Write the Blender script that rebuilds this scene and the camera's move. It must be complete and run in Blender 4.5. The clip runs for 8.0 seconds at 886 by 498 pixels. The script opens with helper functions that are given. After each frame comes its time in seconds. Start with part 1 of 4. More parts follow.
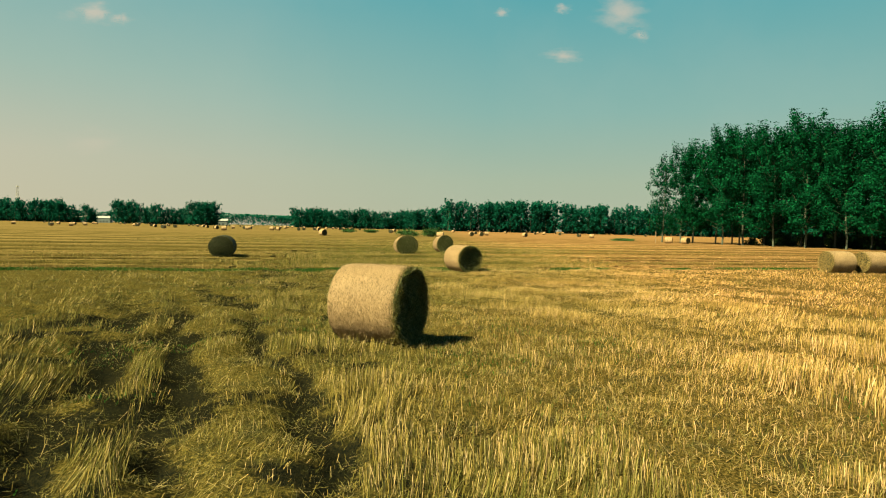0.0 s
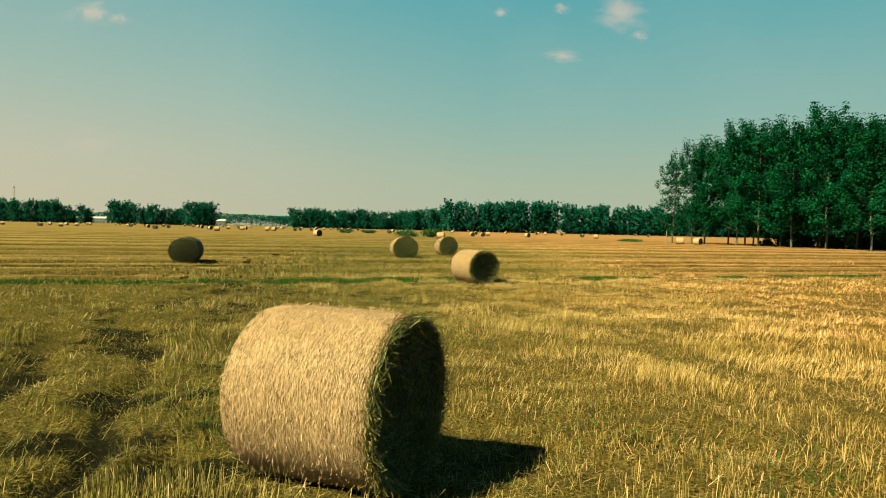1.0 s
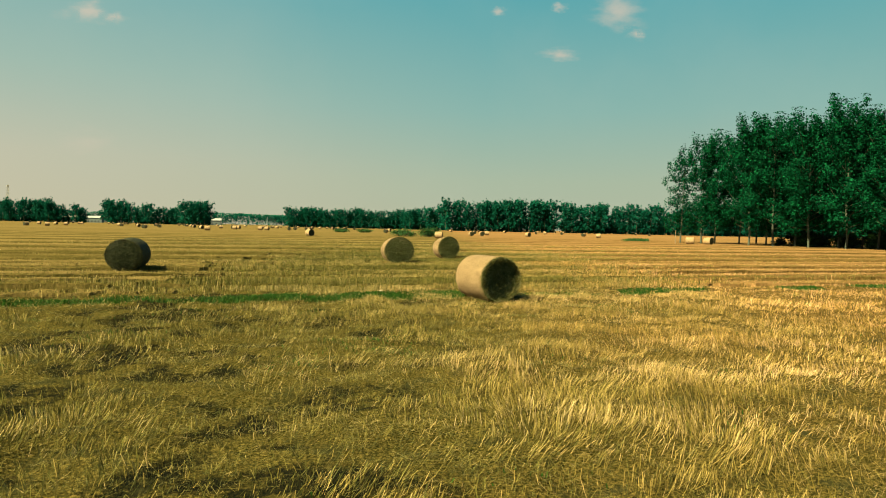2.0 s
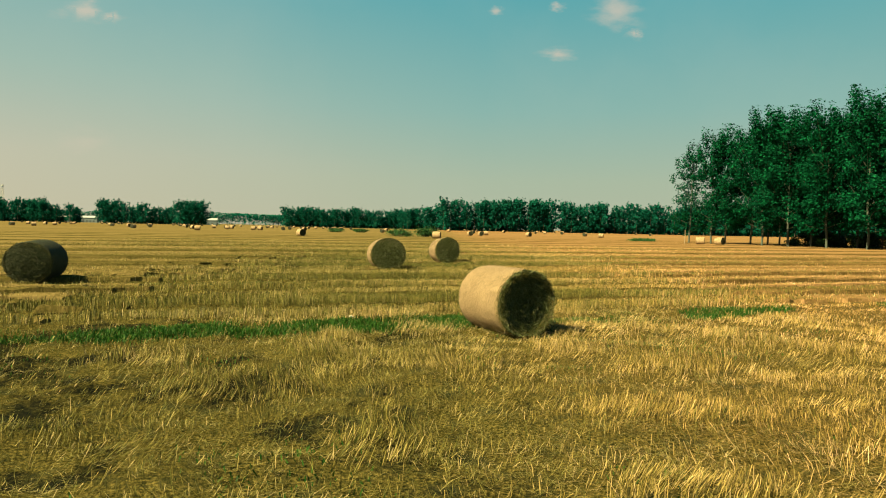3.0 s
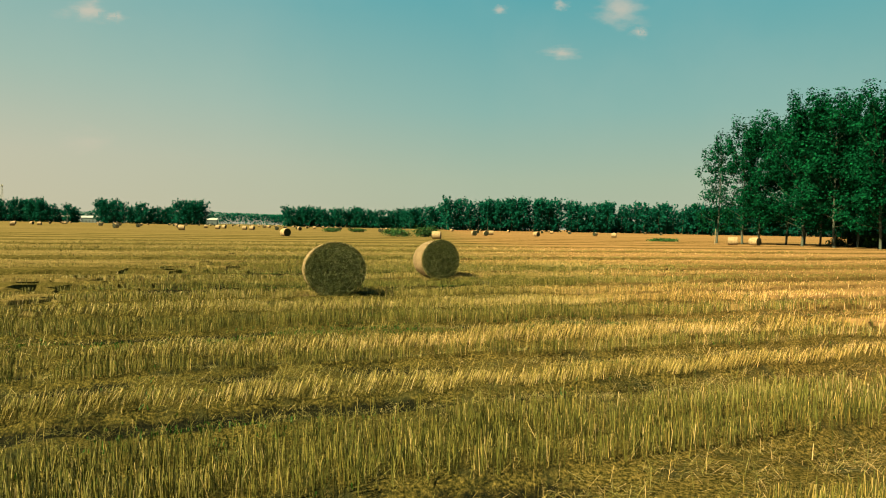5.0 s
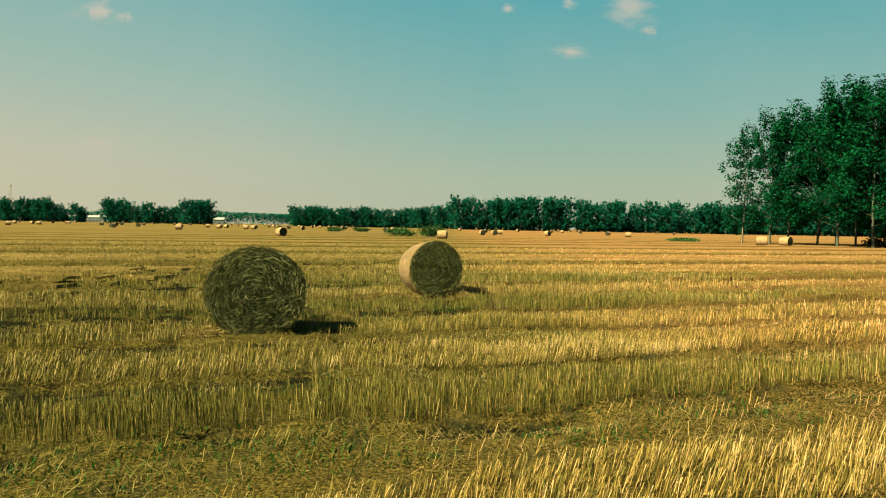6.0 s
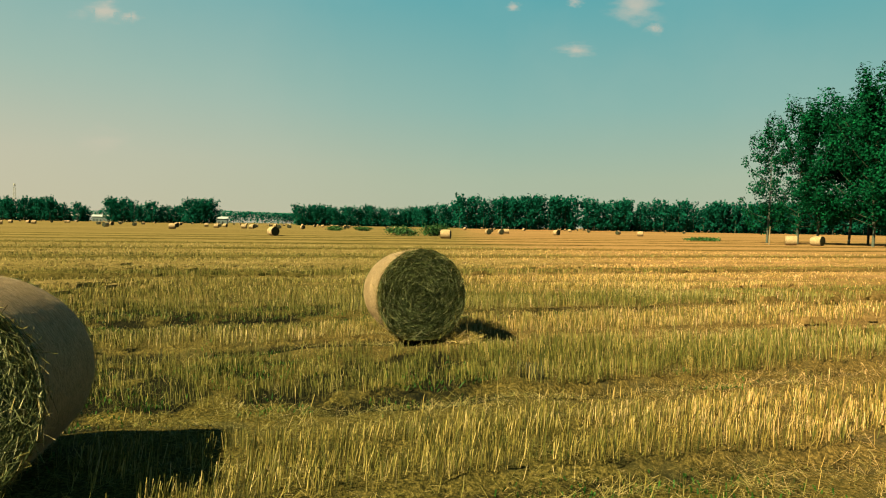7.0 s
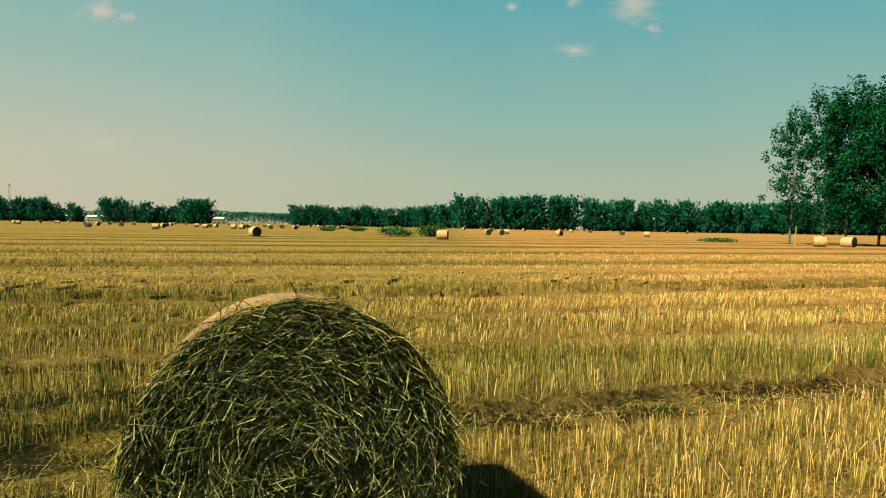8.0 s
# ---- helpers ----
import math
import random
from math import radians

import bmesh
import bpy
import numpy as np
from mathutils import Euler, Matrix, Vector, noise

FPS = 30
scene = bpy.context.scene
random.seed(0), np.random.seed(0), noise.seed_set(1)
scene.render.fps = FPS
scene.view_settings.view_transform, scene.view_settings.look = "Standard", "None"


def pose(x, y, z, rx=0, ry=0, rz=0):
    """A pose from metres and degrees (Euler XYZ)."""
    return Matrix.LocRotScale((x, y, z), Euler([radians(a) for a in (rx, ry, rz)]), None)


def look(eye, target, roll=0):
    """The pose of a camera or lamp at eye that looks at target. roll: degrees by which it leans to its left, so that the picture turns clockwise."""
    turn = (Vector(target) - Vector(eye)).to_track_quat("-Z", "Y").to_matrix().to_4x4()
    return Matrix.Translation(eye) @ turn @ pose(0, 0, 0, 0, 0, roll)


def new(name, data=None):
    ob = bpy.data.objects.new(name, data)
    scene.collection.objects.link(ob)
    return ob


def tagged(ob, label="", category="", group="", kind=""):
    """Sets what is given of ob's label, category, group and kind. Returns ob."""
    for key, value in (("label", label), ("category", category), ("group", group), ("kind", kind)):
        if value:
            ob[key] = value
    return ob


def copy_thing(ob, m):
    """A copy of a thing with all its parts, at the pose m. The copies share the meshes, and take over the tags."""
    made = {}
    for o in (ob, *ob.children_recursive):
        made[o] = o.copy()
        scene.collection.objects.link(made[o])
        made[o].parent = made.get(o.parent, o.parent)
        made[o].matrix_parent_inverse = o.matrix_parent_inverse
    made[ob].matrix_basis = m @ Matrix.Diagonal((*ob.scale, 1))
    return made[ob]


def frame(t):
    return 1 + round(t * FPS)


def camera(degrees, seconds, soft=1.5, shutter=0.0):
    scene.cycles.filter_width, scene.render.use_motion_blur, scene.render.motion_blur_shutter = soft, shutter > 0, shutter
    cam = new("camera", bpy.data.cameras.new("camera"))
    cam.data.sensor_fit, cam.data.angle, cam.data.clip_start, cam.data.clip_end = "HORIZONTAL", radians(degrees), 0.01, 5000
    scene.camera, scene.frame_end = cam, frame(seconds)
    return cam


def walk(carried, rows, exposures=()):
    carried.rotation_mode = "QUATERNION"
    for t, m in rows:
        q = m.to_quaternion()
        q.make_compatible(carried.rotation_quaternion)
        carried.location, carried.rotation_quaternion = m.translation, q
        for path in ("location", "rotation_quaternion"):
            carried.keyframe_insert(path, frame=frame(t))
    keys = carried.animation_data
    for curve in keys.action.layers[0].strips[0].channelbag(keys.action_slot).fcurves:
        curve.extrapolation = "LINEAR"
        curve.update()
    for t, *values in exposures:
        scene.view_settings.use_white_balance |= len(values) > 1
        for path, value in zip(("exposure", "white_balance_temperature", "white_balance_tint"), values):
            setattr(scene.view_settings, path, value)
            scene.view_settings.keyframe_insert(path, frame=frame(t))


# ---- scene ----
cam = camera(66.9, 8.0, soft=1.1)
# seconds, x, y, z, tilt, lean, turn
PATH = [
    (0.0, -0.000, -0.000, 1.836, 88.275, -1.276, 0.000),
    (0.5, -0.149, 2.923, 1.840, 88.296, -1.256, -0.024),
    (1.0, -0.273, 5.851, 1.840, 88.298, -1.237, -0.079),
    (1.5, -0.351, 8.778, 1.836, 88.271, -1.217, -0.180),
    (2.0, -0.386, 11.659, 1.829, 88.237, -1.197, -0.288),
    (2.5, -0.383, 14.464, 1.821, 88.218, -1.177, -0.369),
    (3.0, -0.344, 17.268, 1.810, 88.217, -1.157, -0.459),
    (3.5, -0.271, 20.145, 1.795, 88.225, -1.138, -0.577),
    (4.0, -0.153, 23.076, 1.783, 88.227, -1.118, -0.610),
    (4.5, 0.011, 26.045, 1.773, 88.209, -1.098, -0.447),
    (5.0, 0.195, 29.131, 1.754, 88.182, -1.078, -0.145),
    (5.5, 0.366, 32.392, 1.717, 88.158, -1.059, 0.211),
    (6.0, 0.502, 35.693, 1.686, 88.124, -1.039, 0.560),
    (6.5, 0.593, 38.916, 1.682, 88.074, -1.019, 0.845),
    (7.0, 0.660, 42.206, 1.685, 88.035, -0.999, 1.002),
    (7.5, 0.726, 45.714, 1.670, 88.036, -0.979, 0.992),
    (8.0, 0.794, 49.360, 1.642, 88.062, -0.960, 0.885),
]
walk(cam, [(t, pose(x, y, z, a, b, c)) for t, x, y, z, a, b, c in PATH], exposures=[(0.0, 2.2, 6550, 3), (8.0, 2.2, 6550, 3)])

# ---- sky and sun ----
SUN_AZ, SUN_EL = math.atan2(-0.82, -0.57), radians(44)
world = bpy.data.worlds.new("hazy_summer_sky")
scene.world = world
world.use_nodes = True


class Nodes:
    """A short way to write node trees."""

    def __init__(self, tree):
        self.tree = tree

    def add(self, kind, inputs=None, operation=""):
        node = self.tree.nodes.new(kind)
        if operation:
            node.operation = operation
        for key, value in (inputs or {}).items():
            if isinstance(value, bpy.types.NodeSocket):
                self.tree.links.new(value, node.inputs[key])
            else:
                node.inputs[key].default_value = value
        return node

    def ramp(self, fac, stops, ease="LINEAR"):
        node = self.add("ShaderNodeValToRGB", {0: fac})
        node.color_ramp.interpolation = ease
        el = node.color_ramp.elements
        while len(el) < len(stops):
            el.new(0.5)
        for e, (pos, col) in zip(el, stops):
            e.position, e.color = pos, (*col, 1) if len(col) == 3 else col
        return node.outputs[0]

    def grey(self, fac, a, b):
        return self.ramp(fac, [(a, (0, 0, 0)), (b, (1, 1, 1))])

    def mix(self, fac, a, b, blend="MIX"):
        node = self.add("ShaderNodeMix")
        node.data_type, node.blend_type = "RGBA", blend
        for key, value in ((0, fac), (6, a), (7, b)):
            if isinstance(value, bpy.types.NodeSocket):
                self.tree.links.new(value, node.inputs[key])
            else:
                node.inputs[key].default_value = value
        return node.outputs[2]

    def math(self, op, a, b=0.0):
        return self.add("ShaderNodeMath", {0: a, 1: b}, operation=op).outputs[0]

    def noise(self, vec, scale, detail=4.0, rough=0.55, out=0):
        return self.add("ShaderNodeTexNoise", {"Vector": vec, "Scale": scale, "Detail": detail, "Roughness": rough}).outputs[out]


W = Nodes(world.node_tree)
bg = world.node_tree.nodes["Background"]
way = W.add("ShaderNodeTexCoord").outputs["Generated"]
split = W.add("ShaderNodeSeparateXYZ", {0: way})
high = W.ramp(split.outputs[2], [(0.0, (0.47, 0.49, 0.36)), (0.07, (0.42, 0.49, 0.37)), (0.17, (0.27, 0.46, 0.42)), (0.33, (0.11, 0.385, 0.43)), (0.55, (0.045, 0.22, 0.25)), (1.0, (0.02, 0.10, 0.13))])
warm = W.ramp(split.outputs[2], [(0.0, (0.61, 0.535, 0.38)), (0.09, (0.575, 0.535, 0.41)), (0.2, (0.38, 0.50, 0.43)), (0.36, (0.17, 0.41, 0.44)), (0.58, (0.06, 0.23, 0.25)), (1.0, (0.02, 0.10, 0.13))])
left = W.grey(W.math("ADD", W.math("MULTIPLY", split.outputs[0], -0.8), 0.5), 0.45, 1.0)
haze = W.mix(left, high, warm)
wisp = W.noise(way, 3.0, 5.0, 0.6)
haze = W.mix(W.math("MULTIPLY", W.grey(wisp, 0.45, 0.8), 0.12), haze, (0.6, 0.6, 0.5, 1))
nishita = W.add("ShaderNodeTexSky")
nishita.sky_type, nishita.sun_disc, nishita.dust_density = "NISHITA", False, 3.0
nishita.sun_elevation, nishita.sun_rotation = SUN_EL, SUN_AZ
dome = W.mix(1.0, nishita.outputs[0], (0.06, 0.06, 0.06, 1), "MULTIPLY")
W.tree.links.new(W.mix(0.06, haze, dome), bg.inputs[0])
bg.inputs[1].default_value = 0.224

sun = new("sun", bpy.data.lights.new("sun", "SUN"))
sun.data.energy, sun.data.angle, sun.data.color = 5.0, radians(0.6), (0.95, 0.76, 0.385)
sun.matrix_world = look((math.sin(SUN_AZ) * math.cos(SUN_EL) * 50, math.cos(SUN_AZ) * math.cos(SUN_EL) * 50, math.sin(SUN_EL) * 50), (0, 0, 0))


# ---- materials ----
def material(name, rough=0.7, spec=0.3):
    m = bpy.data.materials.new(name)
    m.use_nodes = True
    n = Nodes(m.node_tree)
    b = m.node_tree.nodes["Principled BSDF"]
    b.inputs["Roughness"].default_value, b.inputs["Specular IOR Level"].default_value = rough, spec
    return m, n, b


def riper(n, where, col):
    """The crop stood riper, its straw more orange, towards the grove's side of the field."""
    east = n.math("ADD", n.math("MULTIPLY", n.add("ShaderNodeSeparateXYZ", {0: where}).outputs[0], 0.05), n.noise(where, 0.12, 2.0))
    return n.mix(n.grey(east, 0.45, 1.15), col, n.mix(1.0, col, (1.5, 1.2, 1.35, 1), "MULTIPLY"))


def straw_material(name, stops, rough=0.6, spec=0.12, patch=0.3, through_light=0.0, ripe=False):
    """Stalks whose colour changes from piece to piece and from patch to patch."""
    m, n, b = material(name, rough, spec)
    island = n.add("ShaderNodeNewGeometry").outputs["Random Per Island"]
    where = n.add("ShaderNodeTexCoord").outputs["Object"]
    rows = n.add("ShaderNodeMapping", {0: where, 2: (0, 0, radians(-20.3)), 3: (0.05, 0.75, 0.75)}).outputs[0]
    spot = n.noise(rows, 1.0, 3.0)
    fac = n.math("ADD", n.math("MULTIPLY", island, 1 - patch), n.math("MULTIPLY", n.grey(spot, 0.3, 0.7), patch))
    col = n.ramp(fac, stops)
    col = n.mix(n.math("MULTIPLY", n.noise(where, 30.0, 2.0), 0.35), col, (*stops[0][1], 1))
    if ripe:
        col = riper(n, where, col)
    n.tree.links.new(col, b.inputs["Base Color"])
    if through_light:
        t = n.add("ShaderNodeBsdfTranslucent", {0: col})
        both = n.add("ShaderNodeMixShader", {0: through_light, 1: b.outputs[0], 2: t.outputs[0]})
        n.tree.links.new(both.outputs[0], n.tree.nodes["Material Output"].inputs[0])
    return m


STUBBLE = straw_material("fresh_stubble_stalk", [(0.0, (0.034, 0.032, 0.007)), (0.38, (0.138, 0.114, 0.026)), (0.6, (0.26, 0.205, 0.068)), (1.0, (0.47, 0.366, 0.235))], patch=0.35, ripe=True)
WET_STUBBLE = straw_material("rotted_stubble_stalk", [(0.0, (0.006, 0.010, 0.008)), (0.6, (0.022, 0.030, 0.024)), (0.9, (0.07, 0.08, 0.065)), (1.0, (0.20, 0.19, 0.15))])
DULL_STUBBLE = straw_material("weathered_stubble_stalk", [(0.0, (0.008, 0.013, 0.004)), (0.4, (0.055, 0.060, 0.012)), (0.7, (0.142, 0.132, 0.032)), (1.0, (0.34, 0.29, 0.15))], patch=0.35)
LITTER = straw_material("loose_straw", [(0.0, (0.010, 0.015, 0.004)), (0.4, (0.060, 0.058, 0.012)), (0.7, (0.155, 0.134, 0.035)), (1.0, (0.40, 0.33, 0.185))])
PALE_LITTER = straw_material("pale_loose_straw", [(0.0, (0.060, 0.049, 0.014)), (0.4, (0.155, 0.120, 0.037)), (1.0, (0.37, 0.29, 0.16))], ripe=True)
WRAP = straw_material("bale_straw", [(0.0, (0.030, 0.025, 0.011)), (0.22, (0.140, 0.102, 0.052)), (0.5, (0.285, 0.206, 0.124)), (1.0, (0.42, 0.312, 0.215))], patch=0.25)
# Dark olive because the ends face away from the sun: shade mixed into the straw.
SHADED_ENDS = straw_material("shaded_bale_end_straw", [(0.0, (0.008, 0.014, 0.005)), (0.4, (0.044, 0.060, 0.019)), (0.75, (0.125, 0.142, 0.056)), (1.0, (0.32, 0.31, 0.20))], patch=0.15)
DARK_ENDS = straw_material("rotted_bale_straw", [(0.0, (0.004, 0.008, 0.004)), (0.5, (0.018, 0.026, 0.010)), (0.85, (0.045, 0.054, 0.022)), (1.0, (0.20, 0.18, 0.10))], patch=0.15)
GRASS = straw_material("green_grass", [(0.0, (0.006, 0.028, 0.004)), (0.5, (0.014, 0.060, 0.007)), (1.0, (0.045, 0.105, 0.014))], through_light=0.25)
LEAF = straw_material("poplar_leaf", [(0.0, (0.001, 0.009, 0.005)), (0.6, (0.0015, 0.044, 0.019)), (1.0, (0.006, 0.108, 0.040))], rough=0.7, spec=0.02, patch=0.4, through_light=0.2)
# Flat teal leaves: the distance haze is mixed into their colour.
FAR_LEAF = straw_material("haze_tinted_leaf", [(0.0, (0.003, 0.056, 0.040)), (0.6, (0.005, 0.068, 0.047)), (1.0, (0.008, 0.084, 0.055))], rough=0.8, spec=0.02, patch=0.5, through_light=0.35)


def ground_material():
    m, n, b = material("stubble_ground", 1.0, 0.0)
    co = n.add("ShaderNodeTexCoord").outputs["Object"]
    rows = n.add("ShaderNodeMapping", {0: co, 2: (0, 0, radians(-20.3)), 3: (0.035, 0.34, 1.0)}).outputs[0]
    wide = n.add("ShaderNodeMapping", {0: co, 2: (0, 0, radians(-20.3)), 3: (0.006, 0.055, 1.0)}).outputs[0]
    band = n.noise(rows, 1.0, 3.0, 0.5)
    broad = n.noise(wide, 1.0, 3.0, 0.5)
    fine = n.noise(co, 34.0, 5.0, 0.75)
    clod = n.noise(co, 2.2, 4.0, 0.6)
    col = n.ramp(fine, [(0.36, (0.005, 0.007, 0.003)), (0.5, (0.040, 0.036, 0.010)), (0.64, (0.125, 0.098, 0.030))])
    col = n.mix(n.grey(clod, 0.52, 0.72), col, (0.020, 0.023, 0.011, 1))
    part_xyz = n.add("ShaderNodeSeparateXYZ", {0: co}).outputs
    drift = n.math("MULTIPLY", n.noise(co, 0.12, 3.0), 3.0)
    strip = n.math("MULTIPLY", n.math("ADD", n.math("SUBTRACT", part_xyz[1], n.math("MULTIPLY", part_xyz[0], 0.37)), drift), 1 / 3.1)
    tone = n.add("ShaderNodeTexWhiteNoise")
    tone.noise_dimensions = "1D"
    n.tree.links.new(n.math("FLOOR", strip), tone.inputs["W"])
    stripe = n.ramp(n.math("ADD", n.math("MULTIPLY", tone.outputs[0], 0.6), n.math("MULTIPLY", band, 0.4)), [(0.2, (0.068, 0.055, 0.021)), (0.45, (0.100, 0.074, 0.028)), (0.75, (0.148, 0.108, 0.048))])
    across = n.math("FRACT", strip)
    stripe = n.mix(n.ramp(across, [(0.60, (0, 0, 0)), (0.68, (0.7, 0.7, 0.7)), (0.97, (0.5, 0.5, 0.5)), (1.0, (0, 0, 0))]), stripe, (0.116, 0.085, 0.038, 1))
    # Thin shadow line along each strip's front edge, painted into the far ground.
    stripe = n.mix(n.ramp(across, [(0.0, (0.38, 0.38, 0.38)), (0.08, (0.25, 0.25, 0.25)), (0.16, (0, 0, 0))]), stripe, (0.026, 0.025, 0.011, 1))
    stripe = n.mix(n.math("MULTIPLY", n.grey(broad, 0.4, 0.65), 0.5), stripe, (0.142, 0.109, 0.046, 1))
    stripe = n.mix(0.3, stripe, col)
    far = n.add("ShaderNodeVectorMath", {0: co, 1: (0, 25, 0)}, operation="SUBTRACT").outputs[0]
    gap = n.add("ShaderNodeVectorMath", {0: far}, operation="LENGTH").outputs["Value"]
    col = n.mix(n.grey(n.math("MULTIPLY", gap, 0.01), 0.2, 0.5), col, stripe)
    col = riper(n, co, col)
    soil_shade = n.add("ShaderNodeAttribute")
    soil_shade.attribute_name = "soil_shade"
    # Near-black earth: moist soil plus the shadow in the ruts, painted into its colour.
    shaded_earth = n.ramp(fine, [(0.3, (0.002, 0.003, 0.003)), (0.6, (0.006, 0.007, 0.005)), (0.8, (0.020, 0.018, 0.011))])
    ragged = n.math("ADD", soil_shade.outputs["Fac"], n.math("MULTIPLY", n.math("SUBTRACT", n.noise(co, 11.0, 4.0, 0.7), 0.5), 1.3))
    col = n.mix(n.math("MULTIPLY", n.grey(ragged, 0.30, 0.72), 0.92), col, shaded_earth)
    n.tree.links.new(col, b.inputs["Base Color"])
    bump = n.add("ShaderNodeBump", {"Strength": 0.8, "Distance": 0.03, "Height": fine})
    n.tree.links.new(bump.outputs[0], b.inputs["Normal"])
    return m


GROUND = ground_material()


def plain(name, col, col2, scale, rough=0.7, bump=0.0):
    m, n, b = material(name, rough)
    co = n.add("ShaderNodeTexCoord").outputs["Object"]
    f = n.noise(co, scale, 5.0, 0.6)
    n.tree.links.new(n.ramp(f, [(0.3, col), (0.7, col2)]), b.inputs["Base Color"])
    if bump:
        n.tree.links.new(n.add("ShaderNodeBump", {"Strength": bump, "Distance": 0.03, "Height": f}).outputs[0], b.inputs["Normal"])
    return m


BARK = plain("poplar_bark", (0.022, 0.032, 0.027), (0.06, 0.076, 0.062), 5.0, 0.85, 0.6)


def wound_material():
    """Tightly wound straw under the net: streaks that run round the roll, with darker gaps."""
    m, n, b = material("packed_straw", 0.85)
    co = n.add("ShaderNodeTexCoord").outputs["Object"]
    streak = n.noise(n.add("ShaderNodeMapping", {0: co, 3: (130.0, 26.0, 26.0)}).outputs[0], 1.0, 4.0, 0.65)
    patch = n.noise(co, 4.0, 3.0)
    fac = n.math("ADD", n.math("MULTIPLY", streak, 0.8), n.math("MULTIPLY", patch, 0.2))
    n.tree.links.new(n.ramp(fac, [(0.36, (0.045, 0.036, 0.016)), (0.48, (0.18, 0.130, 0.070)), (0.66, (0.36, 0.262, 0.165))]), b.inputs["Base Color"])
    n.tree.links.new(n.add("ShaderNodeBump", {"Strength": 0.9, "Distance": 0.012, "Height": streak}).outputs[0], b.inputs["Normal"])
    return m


BALE_CORE = wound_material()
# Packed straw behind the end straws, its colour darkened for the shade there.
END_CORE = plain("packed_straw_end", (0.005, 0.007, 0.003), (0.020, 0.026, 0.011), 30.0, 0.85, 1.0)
# White walls dimmed and blued: distance haze put into the plaster colour.
PLASTER = plain("haze_tinted_plaster", (0.065, 0.095, 0.11), (0.09, 0.12, 0.135), 0.8, 0.8)
ROOF = plain("grey_roof", (0.16, 0.20, 0.22), (0.26, 0.29, 0.30), 1.5, 0.6)
TWIG = plain("poplar_twig", (0.012, 0.018, 0.012), (0.03, 0.038, 0.028), 5.0, 0.85)
DARK_GLASS = plain("window_glass", (0.02, 0.025, 0.03), (0.04, 0.045, 0.05), 1.0, 0.15)
STEEL = plain("galvanised_steel", (0.20, 0.21, 0.20), (0.32, 0.32, 0.30), 3.0, 0.5)
WOOD = plain("weathered_wood", (0.10, 0.08, 0.05), (0.22, 0.18, 0.12), 12.0, 0.85, 0.4)
SCRAP = plain("white_plastic", (0.462, 0.462, 0.431), (0.578, 0.578, 0.539), 8.0, 0.5)


def cloud_material(name, thick):
    m = bpy.data.materials.new(name)
    m.use_nodes = True
    n = Nodes(m.node_tree)
    n.tree.nodes.remove(n.tree.nodes["Principled BSDF"])
    co = n.add("ShaderNodeTexCoord").outputs["Generated"]
    seed = n.add("ShaderNodeObjectInfo").outputs["Random"]
    off = n.add("ShaderNodeVectorMath", {0: co, 1: (0.5, 0.5, 0.5)}, operation="SUBTRACT").outputs[0]
    away = n.add("ShaderNodeVectorMath", {0: n.add("ShaderNodeVectorMath", {0: off, 1: (1, 0, 1)}, operation="MULTIPLY").outputs[0]}, operation="LENGTH").outputs["Value"]
    shift = n.add("ShaderNodeCombineXYZ", {0: n.math("MULTIPLY", seed, 40.0)}).outputs[0]
    f = n.noise(n.add("ShaderNodeVectorMath", {0: co, 1: shift}, operation="ADD").outputs[0], 2.6, 5.0, 0.55)
    dens = n.math("SUBTRACT", n.math("ADD", n.math("MULTIPLY", f, 1.3), 0.12), n.math("MULTIPLY", away, 1.75))
    soft = n.ramp(dens, [(0.0, (0, 0, 0)), (0.85, (thick, thick, thick))], "EASE")
    glow = n.add("ShaderNodeEmission", {0: (0.78, 0.59, 0.47, 1), 1: 0.22})
    clear = n.add("ShaderNodeBsdfTransparent")
    both = n.add("ShaderNodeMixShader", {0: soft, 1: clear.outputs[0], 2: glow.outputs[0]})
    n.tree.links.new(both.outputs[0], n.tree.nodes["Material Output"].inputs[0])
    return m


CLOUD, WISP = cloud_material("thin_cloud", 0.55), cloud_material("faint_cloud", 0.16)


# ---- building blocks ----
RNG = np.random.default_rng(7)
TABLE = np.random.default_rng(3).random((256, 256))


def patchy(x, y, size, seed=0):
    """Smooth noise from 0 to 1 over the plan, with patches of that size."""
    x, y = np.asarray(x, float) / size + 17.3 * seed + 1000, np.asarray(y, float) / size + 5.7 * seed + 1000
    i, j = np.floor(x).astype(int), np.floor(y).astype(int)
    u, v = x - i, y - j
    u, v = u * u * (3 - 2 * u), v * v * (3 - 2 * v)
    a, b, c, d = TABLE[i % 256, j % 256], TABLE[(i + 1) % 256, j % 256], TABLE[i % 256, (j + 1) % 256], TABLE[(i + 1) % 256, (j + 1) % 256]
    return (a * (1 - u) + b * u) * (1 - v) + (c * (1 - u) + d * u) * v


def mesh_of(name, verts, faces, mat, smooth=False):
    """A mesh from arrays: n x 3 places and m x k corner numbers."""
    verts, faces = np.asarray(verts, np.float32), np.asarray(faces, np.int32)
    me = bpy.data.meshes.new(name)
    me.vertices.add(len(verts))
    me.vertices.foreach_set("co", verts.ravel())
    k = faces.shape[1]
    me.loops.add(faces.size)
    me.loops.foreach_set("vertex_index", faces.ravel())
    me.polygons.add(len(faces))
    me.polygons.foreach_set("loop_start", np.arange(0, faces.size, k, dtype=np.int32))
    me.polygons.foreach_set("use_smooth", np.full(len(faces), smooth))
    me.materials.append(mat)
    me.update(calc_edges=True)
    me.validate()
    return me


def part(name, me, parent, label=""):
    ob = new(name, me)
    ob.parent = parent
    return tagged(ob, label)


